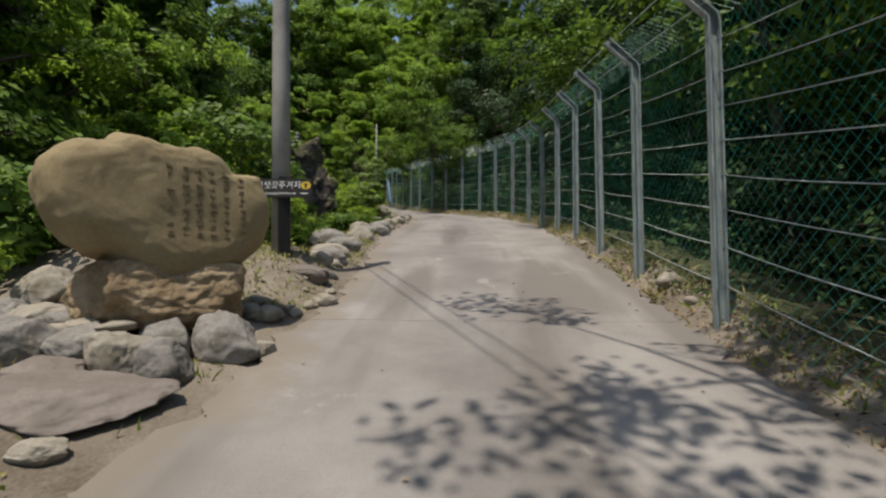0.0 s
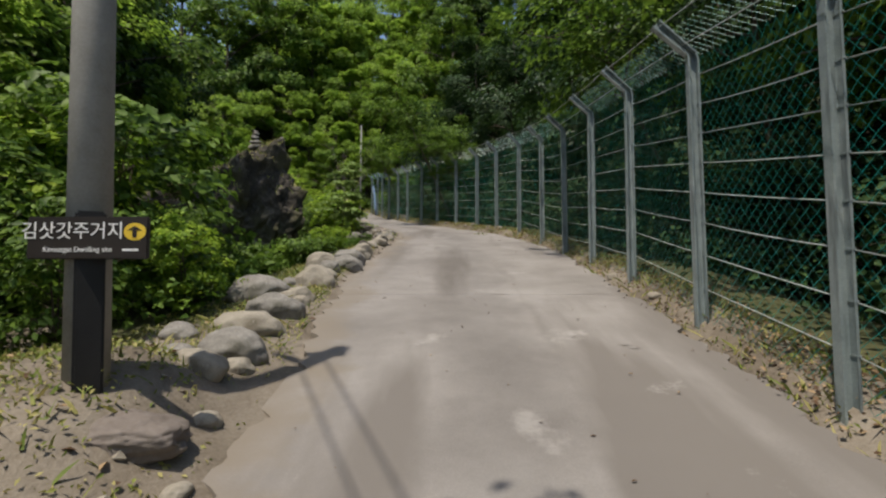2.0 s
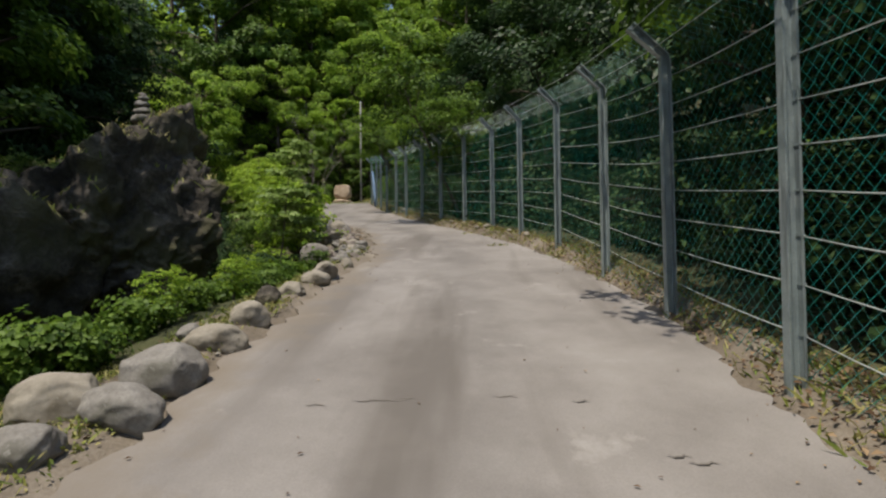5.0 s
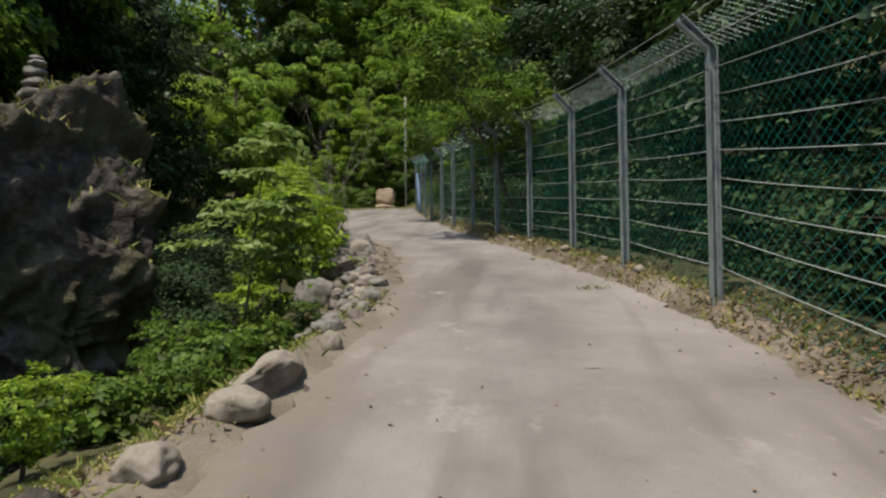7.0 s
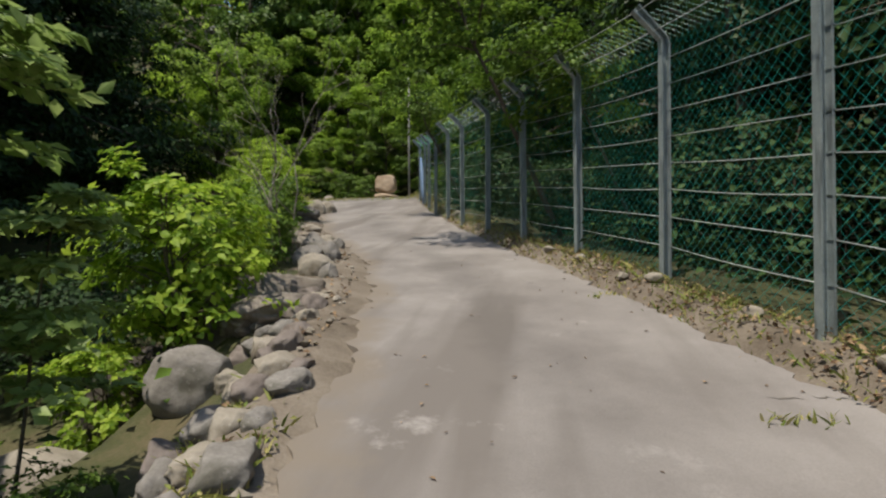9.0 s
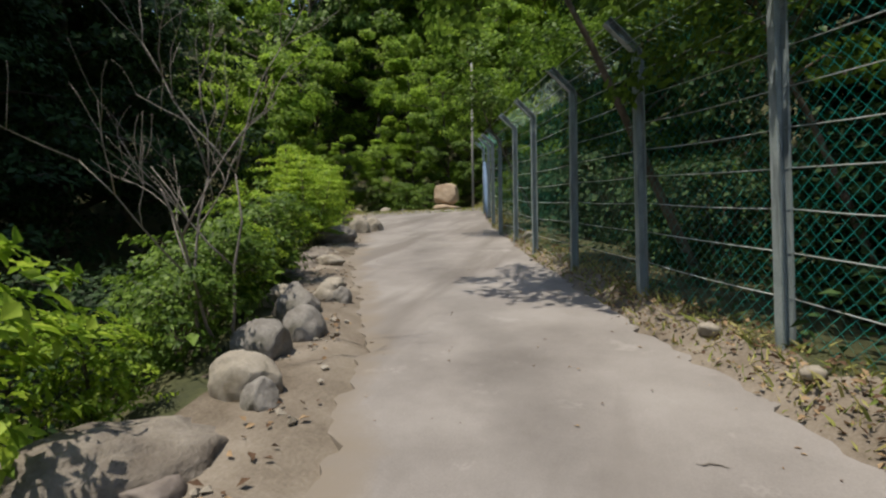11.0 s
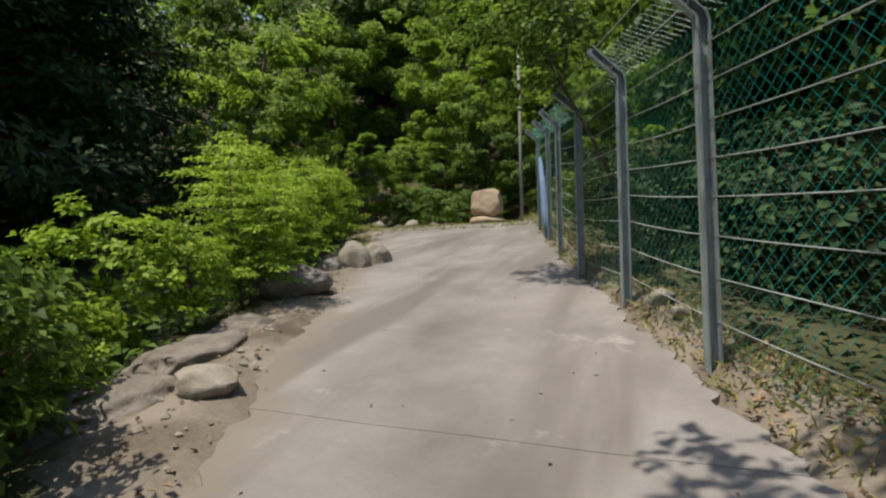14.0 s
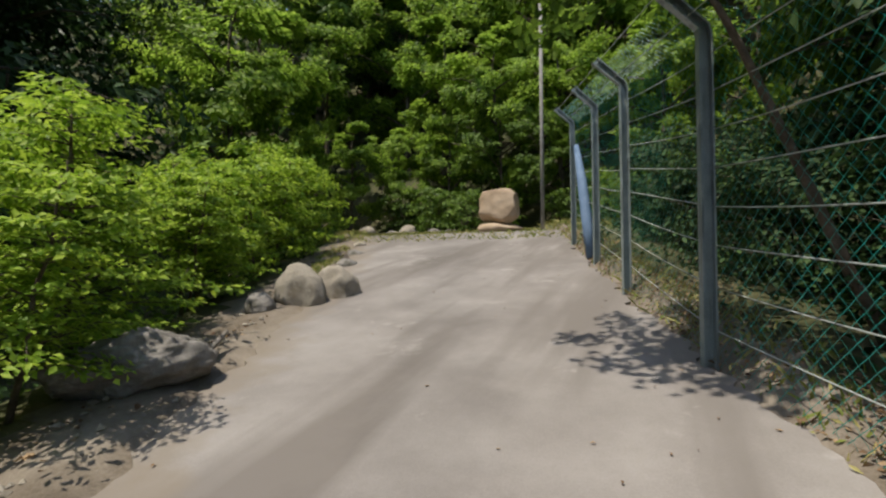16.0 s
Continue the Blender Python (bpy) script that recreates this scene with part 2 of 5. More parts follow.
def tube(points, radii, sides=6):
    """Vertices and faces of a tube along points, closed at its ends."""
    pts = [Vector(p) for p in points]
    verts, faces = [], []
    for i, p in enumerate(pts):
        d = (pts[min(i + 1, len(pts) - 1)] - pts[max(i - 1, 0)]).normalized()
        a = d.orthogonal().normalized() if abs(d.z) > 0.9 else d.cross(Vector((0, 0, 1))).normalized()
        if abs(d.z) > 0.9:
            a = (Vector((1, 0, 0)) - d * d.x).normalized()
        b = d.cross(a)
        for k in range(sides):
            w = 2 * math.pi * k / sides
            verts.append(p + (a * math.cos(w) + b * math.sin(w)) * radii[i])
    for i in range(len(pts) - 1):
        for k in range(sides):
            k2 = (k + 1) % sides
            faces.append((i * sides + k, i * sides + k2, (i + 1) * sides + k2, (i + 1) * sides + k))
    faces.append(tuple(range(sides))[::-1])
    faces.append(tuple((len(pts) - 1) * sides + k for k in range(sides)))
    return verts, faces


def joined(pieces):
    verts, faces = [], []
    for v, f in pieces:
        o = len(verts)
        verts += v
        faces += [tuple(i + o for i in q) for q in f]
    return verts, faces


# ---- the lie of the land ----
def road_z(y):
    return np.interp(y, [-60, -25, -6, 1.4, 3, 5.35, 9.64, 14.3, 19.7, 24.1, 29.3, 32, 35, 38, 42.5, 46, 60],
                     [-7.0, -5.5, -2.35, -0.52, -0.1, 0.4, 1.3, 2.12, 3.02, 3.69, 4.47, 4.93, 5.4, 5.95, 6.8, 7.1, 7.5])


def left_edge(y):
    return np.interp(y, [-30, 2, 4, 6, 7.5, 9, 12, 15, 17, 18.5, 20.5, 22.6, 24.1, 25.6, 27.5, 29.5, 31.5, 33, 35.5, 38, 42, 46],
                     [-1.2, -0.9, -0.66, -0.48, -0.42, -0.56, -0.82, -0.78, -0.75, -0.62, -0.98, -1.5, -2.0, -2.75, -3.85, -5.05, -5.95, -6.65, -7.8, -9.1, -11.2, -13.5])


def right_edge(y):
    return np.interp(y, [-30, 3, 6, 9, 12, 15, 17.5, 19.5, 21.2, 23.4, 25.7, 28, 30.3, 32.2, 35, 38, 42, 46],
                     [2.8, 2.75, 2.74, 2.82, 2.88, 2.96, 2.66, 2.24, 1.72, 0.92, 0.0, -0.85, -1.72, -2.35, -3.3, -4.25, -5.4, -7.0])


def land(x, y):
    """Height of the ground outside the road, for arrays or numbers."""
    x, y = np.asarray(x, float), np.asarray(y, float)
    base = road_z(y)
    dl, dr = left_edge(y) - x, x - right_edge(y)
    near, far = 1 - smooth(8.5, 11.5, y), smooth(12.5, 17, y) * (1 - smooth(37, 43, y))
    bank = (0.1 + 0.32 * smooth(5.9, 6.8, y) * (1 - smooth(7.3, 8.1, y))) * smooth(0.1, 0.8, dl) + 0.5 * np.clip(dl - 4.5, 0, None)
    verge = 0.06 * smooth(0, 0.3, dl) - 0.35 * smooth(0.7, 2.2, dl) + 0.42 * np.clip(dl - 6.5, 0, None)
    ravine = smooth(15, 17, y) * (1 - smooth(20, 22, y))
    shelf = 0.8 + 0.7 * smooth(21, 25, y) + 1.0 * ravine
    gully = 0.06 * smooth(0, 0.3, dl) - 0.55 * ravine * smooth(0.35, 1.3, dl) - (1.8 + 0.8 * ravine) * smooth(0, 2.4 - 1.0 * ravine, dl - shelf) + 0.55 * np.clip(dl - 9, 0, None)
    left = near * bank + (1 - near) * ((1 - far) * verge + far * gully)
    right = 0.15 * smooth(0.02, 0.3, dr) - 0.25 * smooth(0.9, 2.5, dr) + 0.5 * np.clip(dr - 5.5, 0, None)
    z = base + np.where(dl > 0, left, np.where(dr > 0, right, -0.08))
    z = z + 0.85 * np.clip(y - 48.5, 0, None) * (1 - 0.35 * smooth(60, 120, y))
    rough = 0.05 * np.sin(2.1 * x + 1.3 * y) * np.sin(1.7 * y - 0.6 * x) + 0.025 * np.sin(5.3 * x) * np.sin(4.7 * y + 1)
    z = z + rough * smooth(0.15, 0.8, np.maximum(dl, dr))
    return np.where(z > 34, 34 + 26 * np.tanh((z - 34) / 60), z)


def ground_z(x, y):
    return float(land(x, y))


def axis(lo, hi, fine, a, b, steps):
    inner = np.arange(lo, hi + fine / 2, fine)
    out = np.geomspace(fine, 1, steps)
    return np.concatenate([lo - np.cumsum(out / out.sum() * a)[::-1], inner, hi + np.cumsum(out / out.sum() * b)])


gx, gy = axis(-16, 10, 0.25, 900, 900, 34), axis(-4, 50, 0.25, 900, 900, 34)
XX, YY = np.meshgrid(gx, gy)
ZZ = land(XX, YY)
gverts = np.stack([XX, YY, ZZ], -1).reshape(-1, 3)
nx, ny = len(gx), len(gy)
ids = np.arange(nx * ny).reshape(ny, nx)
gfaces = np.stack([ids[:-1, :-1], ids[:-1, 1:], ids[1:, 1:], ids[1:, :-1]], -1).reshape(-1, 4)
ground = new("ground", mesh_of("ground", gverts, gfaces, FLOOR, True))
ground.data.materials.append(SOIL)
mid = (XX[:-1, :-1] + 0.12), (YY[:-1, :-1] + 0.12)
dl, dr = left_edge(mid[1]) - mid[0], mid[0] - right_edge(mid[1])
wide = np.where(mid[1] < 8.8, 3.6, np.where(mid[1] < 22, 0.75, 1.1))
soil = (((dl > -0.5) & (dl < wide)) | ((dr > -0.5) & (dr < 0.4))) & (mid[1] < 48)
ground.data.polygons.foreach_set("material_index", soil.astype(np.int32).ravel())
tagged(ground, "bare tan soil verge and dark leafy forest floor", "ground", kind="structure")

# ---- the concrete road: slabs between joints, worn wavy edges ----
road = new("road")
tagged(road, "pale worn concrete lane climbing between stones and fence", "road", kind="structure")
JOINTS = [-30, -4, 5.85, 10.65, 28.65, 46.5]


def edge_wave(y, k):
    return 0.045 * math.sin(3.1 * y + k) + 0.035 * math.sin(7.7 * y + 2 * k) + 0.03 * math.sin(17 * y + k) + 0.025 * math.sin(26 * y + 3 * k)


def slab(y0, y1):
    rows = max(2, int((y1 - y0) / 0.06))
    verts, faces, cols = [], [], 15
    for i in range(rows + 1):
        y = y0 + (y1 - y0) * i / rows
        a, b = float(left_edge(y)) - 0.02 + edge_wave(y, 0.4), float(right_edge(y)) + edge_wave(y, 2.1)
        z = float(road_z(y))
        for j in range(cols):
            u = j / (cols - 1)
            x = a + (b - a) * u
            rut = -0.006 * (math.exp(-((u - 0.3) / 0.1) ** 2) + math.exp(-((u - 0.72) / 0.1) ** 2)) + 0.003 * math.sin(1.9 * x + 0.8 * y) * math.sin(0.9 * y)
            verts.append((x, y, z + rut))
        verts += [(a, y, z - 0.16), (b, y, z - 0.16)]
    w = cols + 2
    for i in range(rows):
        for j in range(cols - 1):
            faces.append((i * w + j, i * w + j + 1, (i + 1) * w + j + 1, (i + 1) * w + j))
        faces.append((i * w + cols, i * w, (i + 1) * w, (i + 1) * w + cols))
        faces.append((i * w + cols - 1, i * w + cols + 1, (i + 1) * w + cols + 1, (i + 1) * w + cols - 1))
    for i in (0, rows):
        faces.append([i * w + j for j in range(cols)] + [i * w + cols + 1, i * w + cols])
    me = mesh_of("slab", verts, faces, CONCRETE, True)
    me.set_sharp_from_angle(angle=radians(40))
    across = [j / (cols - 1) for j in range(cols)] + [0.0, 1.0]
    me.attributes.new("across", "FLOAT", "POINT").data.foreach_set("value", across * (rows + 1))
    return me


for y0, y1 in zip(JOINTS, JOINTS[1:]):
    part("slab", slab(y0 + 0.004, y1 - 0.004), road)

for x, y, wdt in [(0.03, 12.74, 0.14), (0.3, 12.8, 0.34), (0.62, 12.83, 0.1), (1.2, 12.86, 0.16), (1.68, 12.8, 0.12), (1.6, 20.21, 0.2), (1.84, 20.24, 0.12), (2.1, 10.67, 0.5), (1.15, 10.635, 0.3), (2.02, 12.2, 0.13), (2.1, 12.14, 0.16), (2.06, 8.74, 0.14), (2.12, 8.66, 0.12), (1.7, 8.95, 0.1), (0.2, 9.05, 0.06), (1.2, 17.2, 0.14), (0.2, 23.2, 0.16), (-2.4, 30.9, 0.2), (-2.2, 31.05, 0.12)]:
    n = 7
    top = [(x + wdt * k / n, y + 0.01 * math.sin(5 * k + x) + 0.006 * math.sin(k * 9), 0) for k in range(n + 1)]
    cv = [(a, b + 0.009 * math.sin(math.pi * k / n) * s, float(road_z(b)) + 0.0015) for k, (a, b, c) in enumerate(top) for s in (-1, 1)]
    part("crack", mesh_of("crack", cv, [(2 * k, 2 * k + 2, 2 * k + 3, 2 * k + 1) for k in range(n)], JOINT), road, "thin dark crack in the concrete")


# ---- fence ----
POSTS = [(2.75, -2.3), (2.78, -0.35), (2.8, 1.6), (2.85, 3.55), (2.88, 5.5), (2.92, 7.4), (2.95, 9.1), (3.04, 11.06), (3.04, 12.83), (3.0, 14.6), (2.9, 16.5),
         (2.66, 18.7), (2.23, 20.85), (1.7, 22.76), (0.97, 24.54), (0.17, 26.15), (-0.62, 27.95), (-1.43, 29.85), (-2.09, 31.62), (-2.8, 33.4), (-3.49, 35.7), (-4.05, 37.6), (-4.75, 39.8)]
POST_H, ARM = 2.5, 0.46
fence = thing("fence", 2.9, 5.5, 0, "tall galvanised fence with bent post arms, wires and green chain link", "fence")


def outline_mesh(name, prof, path, mat):
    """Sweeps a closed profile (pairs across, along) along a path of frames (origin, across, along)."""
    verts, faces, n = [], [], len(prof)
    for o, a, b in path:
        verts += [Vector(o) + Vector(a) * p + Vector(b) * q for p, q in prof]
    for i in range(len(path) - 1):
        for k in range(n):
            k2 = (k + 1) % n
            faces.append((i * n + k, i * n + k2, (i + 1) * n + k2, (i + 1) * n + k))
    faces += [tuple(range(n))[::-1], tuple((len(path) - 1) * n + k for k in range(n))]
    return mesh_of(name, verts, faces, mat)


# a lipped channel, open downhill along the fence
w, d, s = 0.05, 0.035, 0.006
CHANNEL = [(-w, d), (-w, -d), (-w + 0.015, -d), (-w + 0.015, -d + s), (-w + s, -d + s), (-w + s, d - s), (w - s, d - s), (w - s, -d + s), (w - 0.015, -d + s), (w - 0.015, -d), (w, -d), (w, d)]
POST_MESH = outline_mesh("post", CHANNEL, [((0, 0, -0.4), (1, 0, 0), (0, 1, 0)), ((0, 0, POST_H - 0.03), (1, 0, 0), (0, 1, 0)),
                                          ((-0.012, 0, POST_H + 0.03), (0.85, 0, 0.3), (0, 1, 0)),
                                          ((-ARM * 0.72, 0, POST_H + ARM * 0.72), (0.7, 0, 0.7), (0, 1, 0))], GALV)
CLIP = box_mesh("clip", (0.038, -0.041, -0.008), (0.057, 0.039, 0.008), GALV, 0.003)
WIRES = [0.33, 0.64, 0.94, 1.22, 1.5, 1.78, 2.06, 2.34]


def post_frame(i):
    x, y = POSTS[i]
    a, b = POSTS[max(i - 1, 0)], POSTS[min(i + 1, len(POSTS) - 1)]
    along = Vector((b[0] - a[0], b[1] - a[1], 0)).normalized()
    across = Vector((along.y, -along.x, 0))
    return Vector((x, y, ground_z(x, y) if i else float(road_z(y)) + 0.15)), along, across


frames_of = [post_frame(i) for i in range(len(POSTS))]
rng = random.Random(4)
for i, (o, along, across) in enumerate(frames_of):
    turn = math.degrees(math.atan2(along.y, along.x)) - 90
    post = part("post", POST_MESH, fence)
    post.matrix_basis = Matrix.Translation(-fence.location) @ pose(*o, rng.uniform(-0.3, 0.3), rng.uniform(-0.3, 0.3), turn)
    for h in WIRES:
        clip = part("clip", CLIP, post)
        clip.matrix_basis = pose(0, 0, h)


def chain_link(a, b, across, pitch=0.052):
    """Zigzag wires between two posts, a flat panel with the part that leans over the lane."""
    run = b - a
    length = Vector((run.x, run.y, 0)).length
    cols = int(length / pitch)
    path = [(0.0, 0.04 + k * pitch) for k in range(int((POST_H - 0.04) / pitch))]
    up = [(-0.7 * k * pitch, POST_H + 0.02 + 0.7 * k * pitch) for k in range(int(ARM / pitch))]
    path += up
    verts, faces, r = [], [], 0.0019
    side = across * 0.056
    for c in range(cols + 1):
        start = len(verts)
        for k, (out, h) in enumerate(path):
            u = min(1.0, max(0.0, (c + (0.5 if (k + c) % 2 else -0.5) + 0.5) / cols))
            p = a + run * u + side + across * out + Vector((0, 0, h))
            n = across * (r if k % 2 else -r)
            verts += [p + Vector((0, 0, r)) + n, p + run.normalized() * r * 1.2 + n, p - run.normalized() * r * 1.2 - Vector((0, 0, r)) * 0.6 + n]
        for k in range(len(path) - 1):
            q = start + 3 * k
            for s0 in range(3):
                s1 = (s0 + 1) % 3
                faces.append((q + s0, q + s1, q + 3 + s1, q + 3 + s0))
    return mesh_of("chain_link", verts, faces, MESHGREEN)


for i in range(len(POSTS) - 1):
    (a, _, ca), (b, _, cb) = frames_of[i], frames_of[i + 1]
    across = (ca + cb).normalized()
    ob = part("chain_link", chain_link(a, b, across), fence, "green coated chain link panel")
    ob.matrix_basis = Matrix.Translation(-fence.location)
    spots = [(0.05, h) for h in WIRES] + [(-0.7 * ARM * k, POST_H + 0.7 * ARM * k) for k in (0.35, 0.95)]
    for out, h in spots:
        sag = rng.uniform(0.0, 0.02)
        pts = [a + (b - a) * u + across * out + Vector((0, 0, h - sag * 4 * u * (1 - u))) for u in (0, 0.25, 0.5, 0.75, 1)]
        wire = part("wire", mesh_of("wire", *tube(pts, [0.0045] * 5, 5), WIRE, True), fence)
        wire.matrix_basis = Matrix.Translation(-fence.location)


# ---- rocks ----
def rock_mesh(name, size, seed, mat, facets=7, lump=0.16, detail=4, fine=0.03, cuts=(), tight=(0.62, 0.9), crag=0.0):
    """A boulder: a ball cut by random planes, then weathered."""
    rnd = random.Random(seed)
    bm = bmesh.new()
    bmesh.ops.create_icosphere(bm, subdivisions=detail, radius=1)
    planes = []
    for _ in range(facets):
        n = Vector((rnd.gauss(0, 1), rnd.gauss(0, 1), rnd.gauss(0, 0.8))).normalized()
        planes.append((n, rnd.uniform(*tight)))
    planes += [(Vector(n).normalized(), c) for n, c in cuts]
    off = Vector((seed * 3.7, seed * 1.3, seed * 2.1))
    for v in bm.verts:
        p = v.co.copy()
        for n, c in planes:
            over = p.dot(n) - c
            if over > 0:
                p -= n * over * 0.85
        p *= 1 + lump * noise.noise(p * 1.3 + off) + lump * 0.5 * noise.noise(p * 3.1 + off)
        p += v.co * fine * (noise.noise(p * 7 + off) + 0.6 * noise.noise(p * 15 + off))
        if crag:
            p -= v.co * crag * (1.6 * abs(noise.noise(p * 2.1 + off)) + 0.9 * abs(noise.noise(p * 4.7 + off)) + 0.5 * abs(noise.noise(p * 10 + off)) + 0.25 * noise.noise(p * 23 + off) - 0.5)
        v.co = (p.x * size[0], p.y * size[1], p.z * size[2])
    me = bpy.data.meshes.new(name)
    bm.to_mesh(me)
    bm.free()
    me.materials.append(mat)
    me.polygons.foreach_set("use_smooth", [True] * len(me.polygons))
    return me


def stone(x, y, size, seed, mat, label, sink=0.3, turn=0.0, name="field_stone", group="stones along the lane", lift=0.0, pitch=0.0, **kw):
    ob = new(name, rock_mesh(name, size, seed, mat, **kw))
    ob.matrix_basis = pose(x, y, max(ground_z(x, y), -99) + size[2] * (1 - 2 * sink) + lift, pitch, 0, turn)
    return tagged(ob, label, "stone", group)


def top_of(ob, x, y):
    """Height of a rock's top over a place."""
    bpy.context.view_layer.update()
    m = ob.matrix_world.inverted()
    o, d = m @ Vector((x, y, 50)), (m.to_3x3() @ Vector((0, 0, -1))).normalized()
    hit, place, _, _ = ob.ray_cast(o, d)
    return (ob.matrix_world @ place).z if hit else ground_z(x, y)


# ---- plants ----
def leaf_cloud(centers, spread, normals, count, length, width, seed, droop=0.35, flat=0.55):
    """Folded leaves scattered round clump centres; they face up and outwards."""
    g = np.random.default_rng(seed)
    pick = g.integers(0, len(centers), count)
    off = g.normal(0, 1, (count, 3))
    off /= np.linalg.norm(off, axis=1, keepdims=True) + 1e-6
    off *= (g.random((count, 1)) ** 0.45)
    off[:, 2] *= flat
    pos = centers[pick] + off * spread[pick][:, None]
    up = 0.62 * np.array([0, 0, 1.0]) + 0.8 * normals[pick] + 0.45 * off + g.normal(0, 0.38, (count, 3))
    up /= np.linalg.norm(up, axis=1, keepdims=True)
    go = g.normal(0, 1, (count, 3)) + 0.7 * off
    go[:, 2] -= droop
    go -= up * (go * up).sum(1, keepdims=True)
    go /= np.linalg.norm(go, axis=1, keepdims=True) + 1e-6
    side = np.cross(up, go)
    size = g.uniform(0.65, 1.25, (count, 1))
    ln, wd = go * length * size, side * width * 0.5 * size
    fold = up * (0.22 * width) * size
    return np.stack([pos, pos + ln * 0.45 + wd + fold, pos + ln, pos + ln * 0.45 - wd + fold], 1)


def plant_meshes(seed, height, crown_r, crown_from, trunk_r, leaves, length, width, mat, limbs=9, stems=1, lean=(0, 0), conical=0.0, clump=0.55, bark=None, flat=0.55, droop=0.35):
    """Trunk with limbs, and a crown of leaf clumps at the limbs' ends. Returns two meshes."""
    rnd = random.Random(seed)
    pieces, tips, dirs, sizes = [], [], [], []
    for sidx in range(stems):
        sx, sy = (rnd.uniform(-0.5, 0.5) * crown_r * 0.5, rnd.uniform(-0.5, 0.5) * crown_r * 0.5) if stems > 1 else (0, 0)
        top = Vector((sx * 1.5 + lean[0], sy * 1.5 + lean[1], height * rnd.uniform(0.86, 1.0)))
        trunk = []
        for k in range(7):
            u = k / 6
            trunk.append(Vector((sx * 0.3, sy * 0.3, -0.25)).lerp(top, u) + Vector((rnd.uniform(-1, 1), rnd.uniform(-1, 1), 0)) * 0.02 * height * u)
        pieces.append(tube(trunk, [trunk_r * (1 - 0.85 * k / 6) for k in range(7)], 7))
        for j in range(limbs):
            u = crown_from + (0.97 - crown_from) * (j + rnd.random()) / limbs
            o = trunk[0].lerp(trunk[6], u)
            o = trunk[min(6, int(u * 6))].lerp(trunk[min(6, int(u * 6) + 1)], u * 6 - int(u * 6))
            w = j * 2.4 + rnd.uniform(-0.5, 0.5) + sidx
            v = (u - crown_from) / (1 - crown_from)
            reach = crown_r * ((1 - conical) * math.sqrt(max(0.08, 1 - (1.7 * v - 0.75) ** 2)) + conical * (1.05 - v)) * rnd.uniform(0.7, 1.15)
            rise = reach * (rnd.uniform(0.15, 0.6) - 0.55 * conical)
            end = o + Vector((math.cos(w) * reach, math.sin(w) * reach, rise))
            bend = o.lerp(end, 0.5) + Vector((0, 0, 0.1 * reach))
            r0 = trunk_r * (0.5 - 0.3 * u)
            pieces.append(tube([o, bend, end], [r0, r0 * 0.6, r0 * 0.2], 5))
            for q in range(5):
                f = rnd.uniform(0.3, 1.0)
                b = (o.lerp(bend, f * 2) if f < 0.5 else bend.lerp(end, f * 2 - 1))
                e = b + Vector((rnd.gauss(0, 1), rnd.gauss(0, 1), rnd.gauss(0.1, 0.5))) * reach * 0.28
                pieces.append(tube([b, e], [r0 * 0.3, r0 * 0.1], 4))
                tips.append(e)
                dirs.append(Vector((e.x - lean[0] * u, e.y - lean[1] * u, (e.z - height * 0.55) * 0.8)).normalized())
                sizes.append(clump * crown_r * 0.45 * rnd.uniform(0.6, 1.25))
            tips.append(end)
            dirs.append(Vector((math.cos(w), math.sin(w), 0.4)).normalized())
            sizes.append(clump * crown_r * 0.5 * rnd.uniform(0.6, 1.2))
    wood = mesh_of("trunk", *joined(pieces), bark or BARK, True)
    crown = quads("crown", leaf_cloud(np.array(tips), np.array(sizes), np.array(dirs), leaves, length, width, seed, droop, flat), mat)
    return wood, crown


